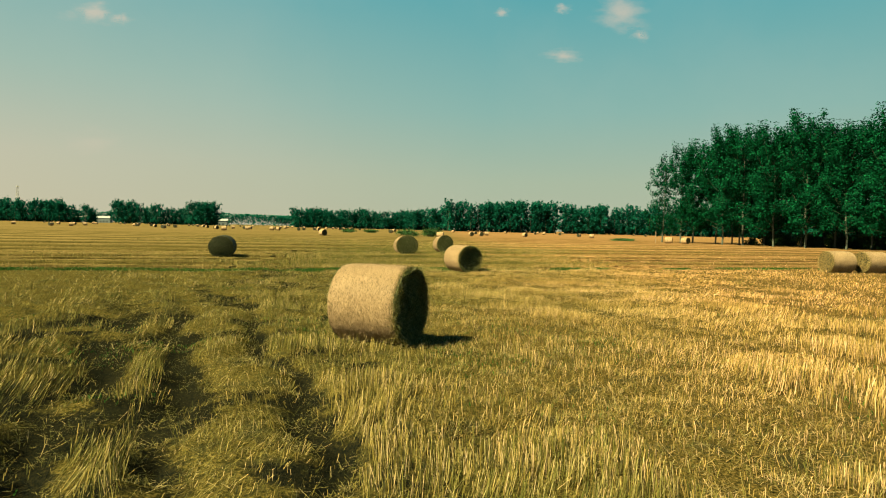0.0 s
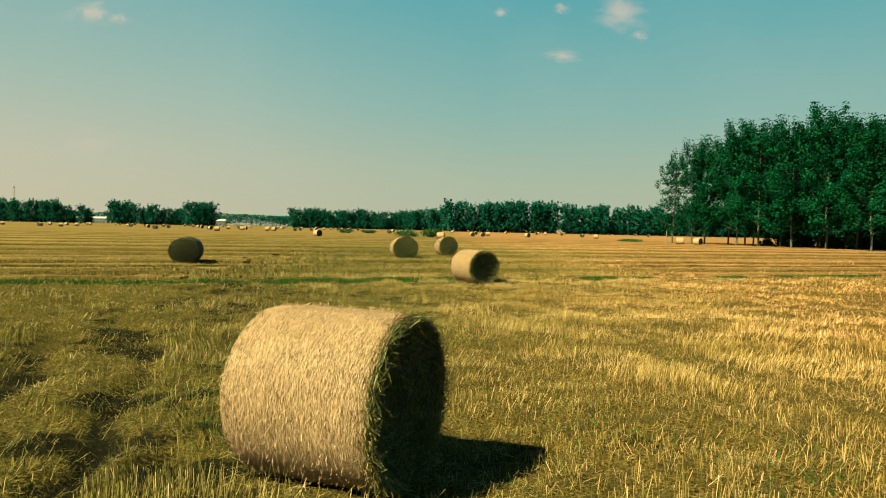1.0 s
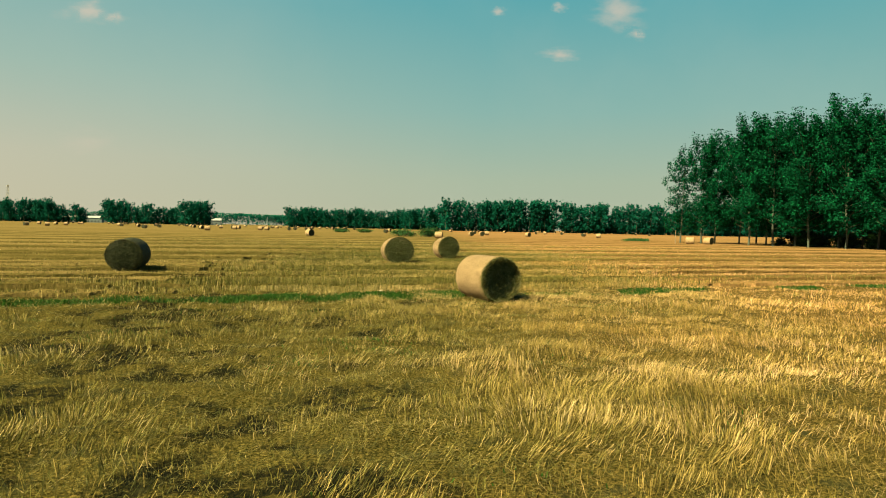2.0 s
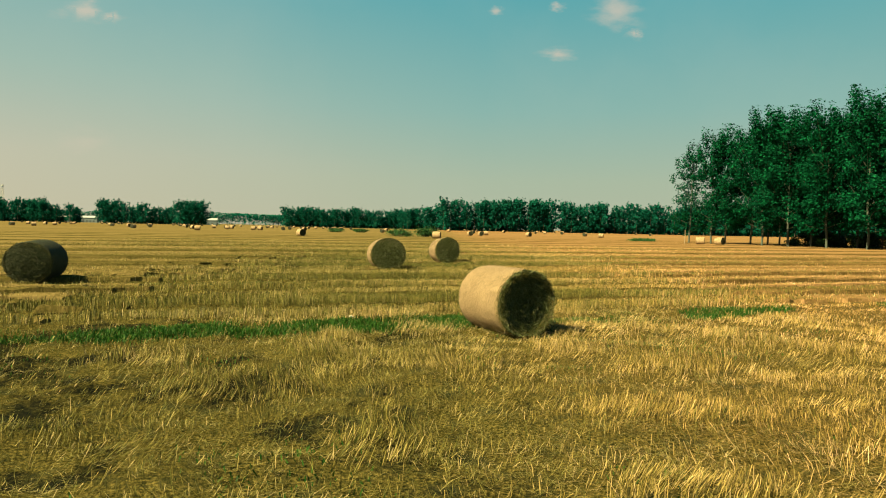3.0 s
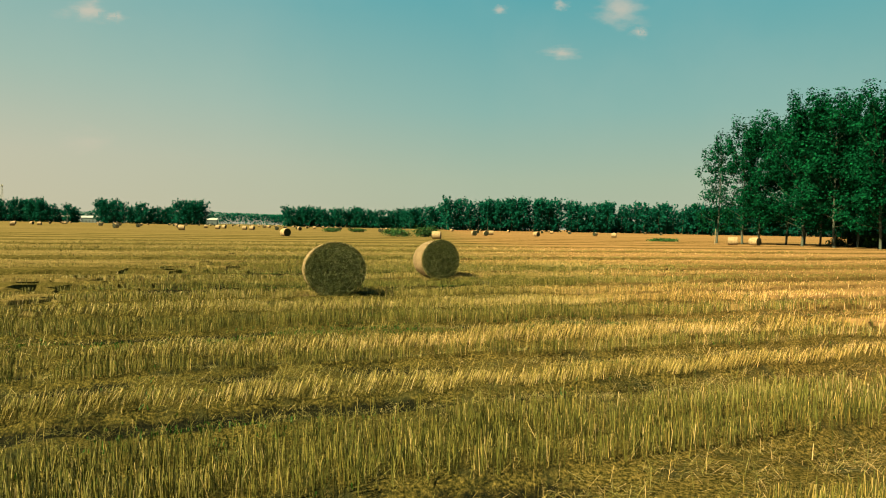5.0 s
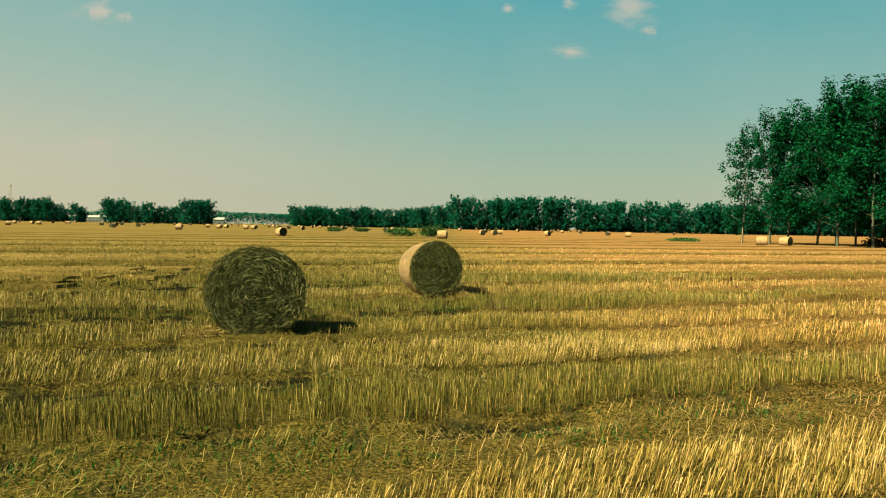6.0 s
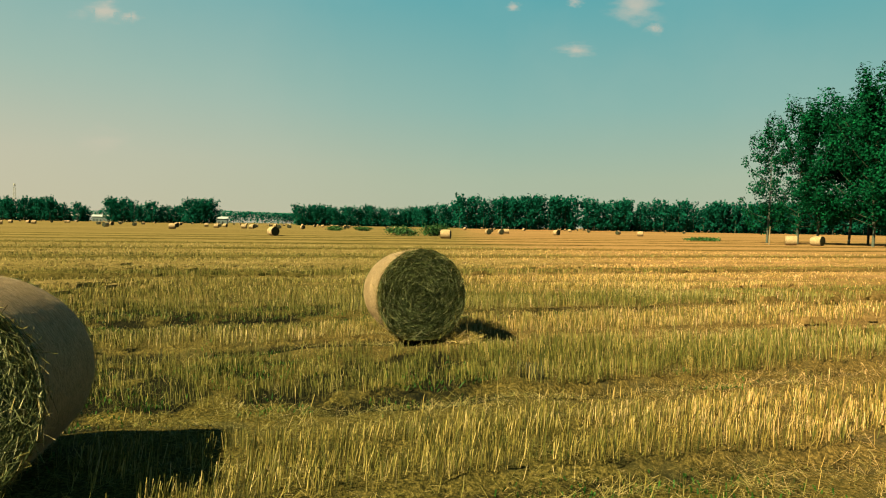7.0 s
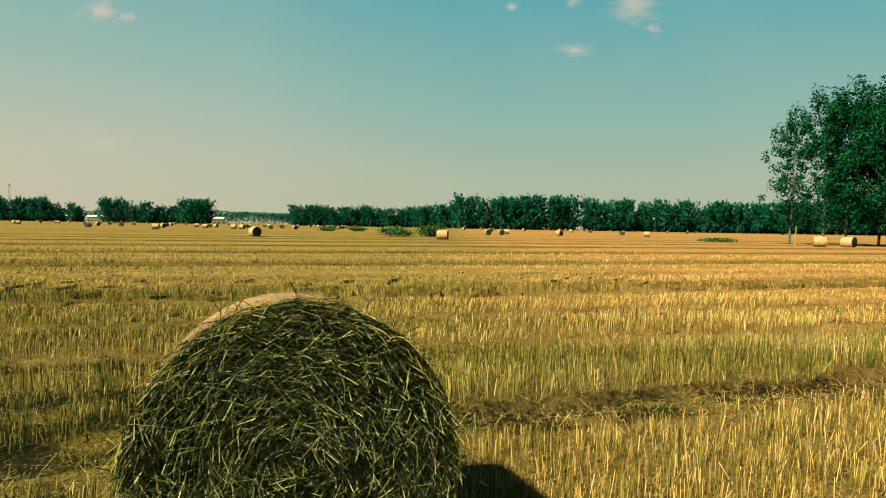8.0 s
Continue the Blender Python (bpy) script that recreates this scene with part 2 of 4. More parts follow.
def from_bm(name, bm, mat, smooth=False):
    me = bpy.data.meshes.new(name)
    bm.to_mesh(me)
    bm.free()
    me.materials.append(mat)
    for p in me.polygons:
        p.use_smooth = smooth
    return me


def ribbons(path, side, lift):
    """Straws: n paths of s places, each a folded strip with the half width side and the ridge lift."""
    n, s = path.shape[:2]
    side, lift = side[:, None, :], lift[:, None, :]
    v = np.stack([path - side, path + lift, path + side], axis=2).reshape(-1, 3)
    base = (np.arange(n) * s * 3)[:, None, None, None]
    step = (np.arange(s - 1) * 3)[None, :, None, None]
    col = np.arange(2)[None, None, :, None]
    f = base + step + col + np.array([0, 1, 4, 3])[None, None, None, :]
    return v, f.reshape(-1, 4)


def blades(path, side):
    """The same, as plain thin strips, for straws too far off to show their fold."""
    n, s = path.shape[:2]
    v = np.stack([path - side[:, None, :], path + side[:, None, :]], axis=2).reshape(-1, 3)
    f = (np.arange(n) * s * 2)[:, None, None] + (np.arange(s - 1) * 2)[None, :, None] + np.array([0, 1, 3, 2])[None, None, :]
    return v, f.reshape(-1, 4)


def unit(v):
    return v / np.maximum(np.linalg.norm(v, axis=-1, keepdims=True), 1e-9)


def merge(*pieces):
    vs, fs, k = [], [], 0
    for v, f in pieces:
        vs.append(v)
        fs.append(f + k)
        k += len(v)
    return np.concatenate(vs), np.concatenate(fs)


# ---- the field's plan ----
SLOPE = 0.37
EDGES = np.array([31.5, 33.6, 36.2, 37.9, 38.9, 41.5, 43.7, 46.2, 48.9, 52.2, 55.1, 58.5, 61.6, 64.9, 68.0, 71.2, 74.1, 77.3, 80.4, 83.2, 86.5, 89.6, 92.4, 95.7, 98.8, 102.0, 105.1, 108.2, 111.3, 114.4, 117.5, 120.6, 123.7, 126.8, 130.0, 133.1, 136.2, 139.3, 142.4, 145.5])
TURNING = ((-6.8, -5.2), (-4.4, -3.4), (-3.0, -1.55), (-0.95, -0.5), (1.35, 3.35), (4.3, 5.5), (6.3, 8.0), (9.0, 10.7), (11.6, 13.4), (14.4, 16.2), (17.4, 19.0))


# how fresh the straw of each strip is, from weathered (0) to bright (1)
TONES = np.array([0.55, 0.2, 0.95, 0.3, 0.85, 0.28, 0.8, 0.65, 0.15, 0.55, 0.1, 0.6, 0.8] + [0.12, 0.75, 0.9, 0.8] * 7)
HOLES = ((-1.35, 32.2, 0.28), (-1.6, 27.4, 0.22), (-1.75, 26.2, 0.2), (-3.0, 26.9, 0.25), (-2.4, 24.6, 0.3), (0.6, 24.2, 0.13), (-4.2, 23.6, 0.3), (1.6, 49.8, 0.2), (-3.3, 50.6, 0.3))
# where straw was pressed down round the bales
TRODDEN = ((-1.0, 10.8), (0.9, 29.1), (-2.4, 45.9), (-2.25, 45.35), (-1.75, 45.6), (0.0, 52.4), (0.2, 51.8), (-12.2, 37.3))
RUTS = ((-0.32, 0.30), (-1.3, 0.38), (-3.2, 0.42), (-4.9, 0.4), (1.12, 0.22))


def field(x, y):
    """For places of the field: how much stubble stands (0 to 1), its height, its lean along x, the ground's height,
    the green verge, how fresh the straw is, and how bare the soil, with the ruts' shade darkened into it."""
    wob = 0.28 * (patchy(x, y, 2.3, 1) - 0.5) + 0.14 * (patchy(x, y, 0.5, 2) - 0.5)
    v = y - SLOPE * x + wob
    i = np.clip(np.searchsorted(EDGES, v) - 1, 0, len(EDGES) - 2)
    q, span = v - EDGES[i], EDGES[i + 1] - EDGES[i]
    lane = 0.95 + 0.45 * patchy(i * 7.7, x, 6.0, 3)
    up = (q > 0) & (q < span - lane - 0.5 * (i == 4) + 0.6 * (i == 3))
    stand = np.where(up, (0.72 + 0.45 * patchy(x, y, 0.9, 4)) * np.clip((patchy(x, y, 0.28, 37) - 0.12) * 3.5, 0.15, 1), 0.03)
    fresh = TONES[i]
    tone = np.clip(fresh * (1 - 0.35 * np.clip((0.5 - x) / 5, 0, 1)) - 0.03, 0.03, 1)
    tall = 0.215 + 0.04 * patchy(i * 3.1, x, 9.0, 5) - 0.075 * np.clip(fresh * 1.4, 0, 1)
    lean = 0.12 * (patchy(i * 5.3, x, 14.0, 6) - 0.5) + 0.75 * np.clip(fresh - 0.45, 0, 1) * (0.4 + 0.8 * patchy(x, y, 1.5, 16))
    # Shallow rut; its dark colour also paints the shade at the next strip's foot.
    rut = np.exp(-((q - span + 0.2) / 0.3) ** 2) * np.clip((patchy(x, y, 0.7, 17) - 0.18) * 3, 0, 1)
    soil_shade = np.maximum(rut, 0.35 * (~up) * np.clip((patchy(x, y, 0.8, 18) - 0.4) * 4, 0, 1)) * (1 - 0.5 * np.clip((x + 0.5) / 3, 0, 1))
    # the headland, worked across the rows and driven over
    w = 0.938 * x + 0.347 * y + 0.5 * (patchy(x, y, 2.0, 7) - 0.5) + 0.3 * (patchy(x, y, 0.6, 8) - 0.5)
    rows = np.zeros_like(w)
    for a, b in TURNING:
        rows = np.maximum(rows, ((w > a) & (w < b)).astype(float))
    far = np.clip((y - 11) / 8, 0, 1)
    whole = np.where(w > 3.9, np.clip((patchy(x, y, 1.9, 35) - 0.5) * 5, 0, 1), np.clip((patchy(x, y, 1.3, 36) - 0.34) * 6, 0.15, 1))
    rows = rows * (0.25 + 0.75 * whole)
    upright = rows.copy()
    rough = np.clip((patchy(x, y, 1.1, 9) - 0.56) * 6, 0, 1)
    bright = np.clip((w - 8.2) / 1.5, 0, 1) * np.clip((patchy(x, y, 2.4, 27) - 0.25) * 4, 0.2, 1)
    rows = np.maximum(rows * (1 - 0.6 * far) + rough * 0.8 * far, 0.85 * bright)
    rows = rows * np.clip((patchy(x, y, 1.1, 10) - 0.16) * 5, 0.12, 1)
    track = np.zeros_like(w)
    for c, size in RUTS:
        track = np.maximum(track, np.exp(-((w - c) / size) ** 2))
    track = track * np.clip((patchy(x, y, 0.8, 19) - 0.1) * 5, 0, 1) * (1 - 0.8 * far)
    holes = np.clip((patchy(x, y, 0.5, 20) - 0.64) * 6, 0, 1) * np.clip((patchy(x, y, 2.5, 24) - 0.3) * 3, 0, 1) * np.clip((7 - w) / 3, 0.15, 1)
    bare = np.maximum(track, holes)
    pit = np.zeros_like(w)
    for hx, hy, size in HOLES:
        pit = np.maximum(pit, np.exp(-((np.hypot(x - hx, y - hy) + 0.25 * size * (patchy(x, y, 0.12, 28) - 0.5)) / size) ** 4))
    bare, rut = np.maximum(bare, 0.75 * pit), np.maximum(rut, 0.35 * pit)
    soil_shade = np.maximum(soil_shade, pit)
    head = v < EDGES[0]
    stand = np.where(head, np.clip(rows * (1 - 0.35 * far * np.clip((6 - w) / 3, 0, 1)), 0.28 - 0.15 * far, 1) * (1 - 0.97 * bare), stand * (1 - 0.8 * rut))
    tall = np.where(head, 0.075 + 0.05 * patchy(x, y, 3.0, 11) + 0.115 * upright * (1 - 0.75 * far) + 0.045 * rough * far, tall)
    lean = np.where(head, np.where(w > 1.0, 0.55 + 1.2 * far, 1.25 + 0.5 * far) * (patchy(x, y, 0.6, 12) - 0.38) + 0.35 * np.clip(-w / 2, 0, 1), lean)
    # Below w = 0 duller straw paints in the shaded look of the left side.
    tone = np.where(head, np.clip(0.38 - 0.05 * far - 0.18 * far * np.clip((6 - w) / 3, 0, 1) - 0.2 * np.clip(-w, 0, 1) * (1 - far) + 0.75 * (patchy(x, y, 1.6, 25) - 0.35) + 0.6 * np.clip((w - 3.0) / 4, 0, 1) * (0.3 + 0.7 * patchy(x, y, 3.3, 26)) + 0.6 * bright, 0.05, 1), tone)
    rut = np.where(head, bare, rut)
    soil_shade = np.where(head, np.maximum(bare, 0.9 * np.clip((0.6 * patchy(x, y, 0.7, 18) + 0.4 * patchy(x, y, 0.25, 45) - 0.47 + 0.10 * np.clip(-w / 3, 0, 1)) * 6, 0, 1) * (1 - 0.25 * far) * (1 - 0.8 * np.clip((x + 1.2) / 2.5, 0, 1))), soil_shade)
    stand = np.where(head & (w < 2.5), stand * (1 - 0.6 * soil_shade), stand)
    damp_shade = np.clip((51.2 - v) / 0.3, 0, 1) * np.clip((v - 48.7 + 1.1 * (x < -3)) / 0.3, 0, 1) * np.clip((2.0 - x) / 1.5, 0, 1)
    damp_shade = np.maximum(damp_shade, np.clip((55.2 - v) / 0.2, 0, 1) * np.clip((v - 54.0) / 0.2, 0, 1) * np.clip((-0.8 - x) / 1.0, 0, 1))
    # Shadows left of the last bale, painted in as duller straw and darker ground.
    damp_shade = np.maximum(damp_shade, 0.95 * np.clip((57.0 - v) / 0.4, 0, 1) * np.clip((v - 53.2) / 0.3, 0, 1) * np.clip((-1.0 - x) / 0.6, 0, 1))
    damp_shade = np.maximum(damp_shade, 0.75 * np.clip((55.3 - v) / 0.2, 0, 1) * np.clip((v - 54.1) / 0.2, 0, 1) * np.clip((7 - x) / 2, 0, 1))
    stand, tall, tone = stand * (1 - 0.45 * damp_shade), tall * (1 - 0.3 * damp_shade), tone * (1 - 0.9 * damp_shade)
    soil_shade = np.maximum(soil_shade, damp_shade * np.clip((patchy(x, y, 0.4, 30) - 0.25) * 3, 0, 0.9))
    verge = np.clip(1.2 - abs(v - wob * 0.6 - 30.3) / 0.55, 0, 1)
    stand = stand * (1 - 0.9 * verge)
    stand = stand * np.where((i == 9) & ~head, 0.55 + 0.45 * patchy(x, y, 0.6, 33), 1)
    close = np.clip((13 - abs(x)) / 3, 0, 1) * np.clip((68 - y) / 5, 0, 1)
    ground = close * (0.06 * np.clip(stand, 0, 0.7) - 0.04 - np.where(head, 0.15 - 0.09 * far, 0.09) * rut + 0.09 * (patchy(x, y, 1.1, 13) - 0.5) + np.where(head, 0.085, 0.03) * (patchy(x, y, 0.42, 14) - 0.5))
    for bx, by in TRODDEN:
        stand = stand * np.clip((np.hypot(x - bx, y - by) + 0.4 * (patchy(x, y, 0.5, 31) - 0.5) - 0.7) / 0.35, 0.12, 1)
    return stand, tall, lean, ground, verge, tone, soil_shade * close * np.clip((9.5 - abs(x)) / 3, 0, 1)


def stretch(dense, far, growth):
    """Grid lines: the dense ones, then ever wider steps out to both far ends."""
    lines = list(dense)
    for end, sign in ((far[0], -1), (far[1], 1)):
        at, step = (dense[0] if sign < 0 else dense[-1]), 0.3
        extra = []
        while (end - at) * sign > 0:
            at, step = at + sign * step, step * growth
            extra.append(at)
        lines = (extra[::-1] + lines) if sign < 0 else (lines + extra)
    return np.array(lines)


def build_ground():
    gx, gy = stretch(np.arange(-10, 10.01, 0.14), (-3000, 3000), 1.16), stretch(np.arange(2, 64, 0.14), (-2500, 4600), 1.14)
    xx, yy = np.meshgrid(gx, gy)
    made = field(xx, yy)
    verts = np.stack([xx, yy, made[3]], -1).reshape(-1, 3)
    n = len(gx)
    i, j = np.meshgrid(np.arange(n - 1), np.arange(len(gy) - 1))
    a = (j * n + i).ravel()
    faces = np.stack([a, a + 1, a + n + 1, a + n], -1)
    me = mesh_of("ground", verts, faces, GROUND, True)
    me.attributes.new("soil_shade", "FLOAT", "POINT").data.foreach_set("value", made[6].astype(np.float32).ravel())
    ob = new("ground", me)
    tagged(ob, "harvested field of golden stubble and dry soil", "field", kind="structure")


build_ground()


def scatter(density, xs, ys, fall):
    """Random places over the field, thinner with the distance from which they are seen."""
    cx, cy = np.meshgrid(np.arange(*xs) + 0.5, np.arange(*ys) + 0.5)
    cx, cy = cx.ravel(), cy.ravel()
    d = np.maximum.reduce([np.full_like(cx, 5.0), abs(cx) / 0.66, cy - 49.0])
    keep = (abs(cx) < 0.72 * cy + 3)
    count = RNG.poisson(np.where(keep, density * (5 / d) ** fall * np.minimum(1, 16 / d) ** 1.2, 0))
    x = np.repeat(cx, count) + RNG.random(count.sum()) - 0.5
    y = np.repeat(cy, count) + RNG.random(count.sum()) - 0.5
    return x, y, np.repeat(d, count)


def build_stubble():
    x, y, d = scatter(1550, (-34, 34), (3, 95), 1.36)
    stand, tall, lean, z, _, tone, _ = field(x, y)
    ok = RNG.random(len(x)) < stand * np.clip((patchy(x, y, 0.16, 44) - 0.2) * 3.5, 0.2, 1)
    x, y, d, tall, lean, z, tone = (a[ok] for a in (x, y, d, tall, lean, z, tone))
    n = len(x)
    base = np.stack([x, y, z - 0.01], -1)
    head = y - SLOPE * x < EDGES[0]
    h = tall * np.where(head & (tall < 0.18), 0.5 + 0.65 * RNG.random(n), 0.78 + 0.27 * RNG.random(n) ** 1.5)
    wild = np.where(RNG.random(n) < np.where(head, np.where(tall > 0.18, 0.14, 0.38), 0.10), 3.0, 1.0) * np.where(head & (tall < 0.18), 1.0, 0.7)
    tip = np.stack([h * (lean + 0.15 * wild * RNG.normal(size=n)), h * 0.15 * wild * RNG.normal(size=n) + 0.35 * h * lean * SLOPE, h / (0.8 + 0.2 * wild)], -1)
    tip = unit(tip) * h[:, None]
    turn = RNG.random(n) * 6.283
    half = 0.0017 * (d / 5) ** 0.6 * (0.5 + 0.9 * RNG.random(n)) * np.where(head, 1.0, 1.1)
    side = np.stack([np.cos(turn), np.sin(turn), 0 * turn], -1) * half[:, None]
    path = np.stack([base, base + tip], 1)
    fresh = RNG.random(n) < 0.02 + 0.94 * tone
    wet = np.zeros(n, bool)
    for hx, hy, size in HOLES:
        wet |= (np.hypot(x - hx, y - hy) < size * (0.6 + 0.8 * patchy(x, y, 0.15, 28))) & ~head
    for pick, mat, name, label in ((wet, WET_STUBBLE, "stubble", "dark rotted clumps of stubble"), (fresh & ~wet, STUBBLE, "stubble", "fresh golden stubble stalks standing and leaning in rows"), (~fresh & ~wet, DULL_STUBBLE, "stubble", "weathered olive brown stubble stalks standing in rows")):
        v, f = blades(path[pick], side[pick] * 1.1)
        tagged(new(name, mesh_of(name, v, f, mat)), label, "stubble", kind="stuff")


def build_litter():
    x, y, d = scatter(1100, (-30, 30), (3, 80), 1.5)
    stand, _, _, z, verge, tone, soil_shade = field(x, y)
    ok = RNG.random(len(x)) < np.clip(1.0 - 0.7 * stand - 0.5 * verge, 0.15, 1) * (1 - 0.6 * soil_shade) * (0.75 + 0.25 * np.clip((x + 3) / 4, 0, 1)) * np.clip((patchy(x, y, 0.22, 43) - 0.22) * 3, 0.12, 1)
    x, y, d, z = (a[ok] for a in (x, y, d, z))
    n = len(x)
    turn = RNG.random(n) * 6.283
    long = (0.018 + 0.065 * RNG.random(n) ** 2.2) * (d / 5) ** 0.25
    along = np.stack([np.cos(turn) * long, np.sin(turn) * long, long * 0.38 * RNG.normal(size=n)], -1)
    mid = np.stack([x, y, z + 0.012 + 0.035 * RNG.random(n) + abs(along[:, 2]) * 0.5], -1)
    half = 0.0014 * (d / 5) ** 0.6 * (0.7 + 0.7 * RNG.random(n))
    side = np.stack([-np.sin(turn), np.cos(turn), 0 * turn], -1) * half[:, None]
    pale = RNG.random(n) < np.clip(0.20 + (x - 0.5) / 9, 0.08, 0.8)
    for pick, mat, label in ((~pale, LITTER, "loose dry straw and chaff lying between the stubble"), (pale, PALE_LITTER, "pale fresh straw lying loose on the ground")):
        v, f = blades(np.stack([mid - along, mid + along], 1)[pick], side[pick])
        tagged(new("straw_litter", mesh_of("straw_litter", v, f, mat)), label, "straw", kind="stuff")


def build_grass():
    """The green strip at the headland's edge and weeds in the lanes."""
    u = RNG.uniform(-24, 26, 110000)
    v = 30.25 + RNG.choice([-0.36, 0.3], len(u)) + RNG.normal(size=len(u)) * 0.2
    dense = np.where(u < 1.2, np.where(u < -6, 0.35, 0.95), np.clip((patchy(u, v, 1.6, 21) - 0.55) * 4, 0, 0.45)) * np.clip((patchy(u, v, 1.0, 22) - 0.1) * 3, 0.1, 1)
    ok = RNG.random(len(u)) < dense
    x1, y1 = u[ok], v[ok] + SLOPE * u[ok]
    x2, y2, d2 = scatter(260, (-20, 20), (3, 80), 1.3)
    stand = field(x2, y2)[0]
    ok = RNG.random(len(x2)) < np.clip((patchy(x2, y2, 1.2, 23) - 0.62) * 3, 0, 1) * np.where(stand < 0.3, 1, 0.25) * 0.6
    v2 = y2 - SLOPE * x2
    damp_shade = ((v2 > 48.6) & (v2 < 51.0) & (x2 < 1.5)) | ((v2 > 53.4) & (v2 < 56.6) & (x2 < -1.2)) | ((v2 > 54.4) & (v2 < 55.2) & (x2 < 4)) | ((v2 > 40.3) & (v2 < 41.6))
    ok |= RNG.random(len(x2)) < damp_shade * np.clip((patchy(x2, y2, 0.6, 29) - 0.35) * 3, 0, 0.8)
    x, y = np.concatenate([x1, x2[ok]]), np.concatenate([y1, y2[ok]])
    n = len(x)
    z = field(x, y)[3]
    h = 0.04 + 0.06 * RNG.random(n)
    h[len(x1):] *= 0.6
    base = np.stack([x, y, z - 0.01], -1)
    bend = np.stack([RNG.normal(size=n) * 0.35, RNG.normal(size=n) * 0.35, 0 * h], -1) * h[:, None]
    up = np.stack([0 * h, 0 * h, h], -1)
    turn = RNG.random(n) * 6.283
    side = np.stack([np.cos(turn), np.sin(turn), 0 * turn], -1) * 0.006
    v, f = blades(np.stack([base, base + up + bend], 1), side)
    ob = new("grass", mesh_of("grass", v, f, GRASS))
    tagged(ob, "green grass strip and weeds among dry stubble", "grass", kind="stuff")


def strip_material():
    """Close-set stubble seen from a way off: fine upright streaks, each strip with a tone of its own."""
    m, n, b = material("dense_stubble", 1.0, 0.0)
    co = n.add("ShaderNodeTexCoord").outputs["Object"]
    streak = n.noise(n.add("ShaderNodeMapping", {0: co, 3: (9.0, 9.0, 0.8)}).outputs[0], 1.0, 5.0, 0.7)
    patch = n.noise(n.add("ShaderNodeMapping", {0: co, 2: (0, 0, radians(-20.3)), 3: (0.15, 0.8, 0.8)}).outputs[0], 1.0, 3.0)
    age = n.add("ShaderNodeAttribute")
    age.attribute_name = "fresh"
    fac = n.math("ADD", n.math("MULTIPLY", streak, 0.7), n.math("ADD", n.math("MULTIPLY", patch, 0.3), n.math("MULTIPLY", age.outputs["Fac"], 0.22)))
    col = n.ramp(fac, [(0.36, (0.016, 0.017, 0.004)), (0.52, (0.052, 0.044, 0.014)), (0.68, (0.100, 0.077, 0.030)), (0.9, (0.18, 0.135, 0.066))])
    col = riper(n, co, col)
    n.tree.links.new(col, b.inputs["Base Color"])
    n.tree.links.new(n.add("ShaderNodeBump", {"Strength": 1.0, "Distance": 0.05, "Height": streak}).outputs[0], b.inputs["Normal"])
    return m


def build_strips():
    """The close-set body of the stubble strips, away from the camera's lane."""
    pieces, tones = [], []
    for i in range(len(EDGES) - 1):
        reach = 30 + 0.7 * EDGES[i]
        us = np.concatenate([np.arange(-reach, -16, 0.8), np.arange(-16, 16, 0.25), np.arange(16, reach, 0.8)])
        lane = 0.95 + 0.45 * patchy(i * 7.7, us, 6.0, 3) + 0.5 * (i == 4) - 0.6 * (i == 3)
        wide = np.maximum(EDGES[i + 1] - EDGES[i] - lane, 0.3)
        q = np.array([0.0, 0.02, 0.05, 0.2, 0.4, 0.6, 0.8, 0.95, 0.98, 1.0])
        rise = np.array([0.0, 0.6, 0.92, 1.0, 1.0, 1.0, 1.0, 0.92, 0.6, 0.0])
        uu, qq = np.meshgrid(us, q)
        v = EDGES[i] + qq * wide[None, :] + 0.10 * (patchy(uu, qq * 3, 0.7, 41 + i) - 0.5)
        x, y = uu, v + SLOPE * uu
        tall = (0.215 + 0.04 * patchy(i * 3.1, uu, 9.0, 5) - 0.075 * np.clip(TONES[i] * 1.4, 0, 1)) * (0.6 if EDGES[i] > 72 else 1.0)
        away = np.clip(np.maximum((abs(x) - 5) / 4, (EDGES[i] - 58) / 8) + 1.6 * (patchy(x, y, 0.4, 46) - 0.75), 0, 1)
        away = np.where(away < 0.55, 0, away)
        z = away * tall * rise[:, None] * (0.62 + 0.4 * patchy(x, y, 0.45, 39) * (rise[:, None] > 0.9)) - 0.30 * (away < 0.5) - 0.04
        n = len(us)
        a, b = np.meshgrid(np.arange(n - 1), np.arange(len(q) - 1))
        p = (b * n + a).ravel()
        pieces.append((np.stack([x, y, z], -1).reshape(-1, 3), np.stack([p, p + 1, p + n + 1, p + n], -1)))
        tones.append(np.full(x.size, TONES[i]))
    me = mesh_of("stubble_strips", *merge(*pieces), strip_material(), False)
    me.attributes.new("fresh", "FLOAT", "POINT").data.foreach_set("value", np.concatenate(tones).astype(np.float32))
    tagged(new("stubble_strips", me), "close-set golden and olive stubble standing in mown strips", "stubble", kind="stuff")


build_strips()
build_stubble()
build_litter()
build_grass()


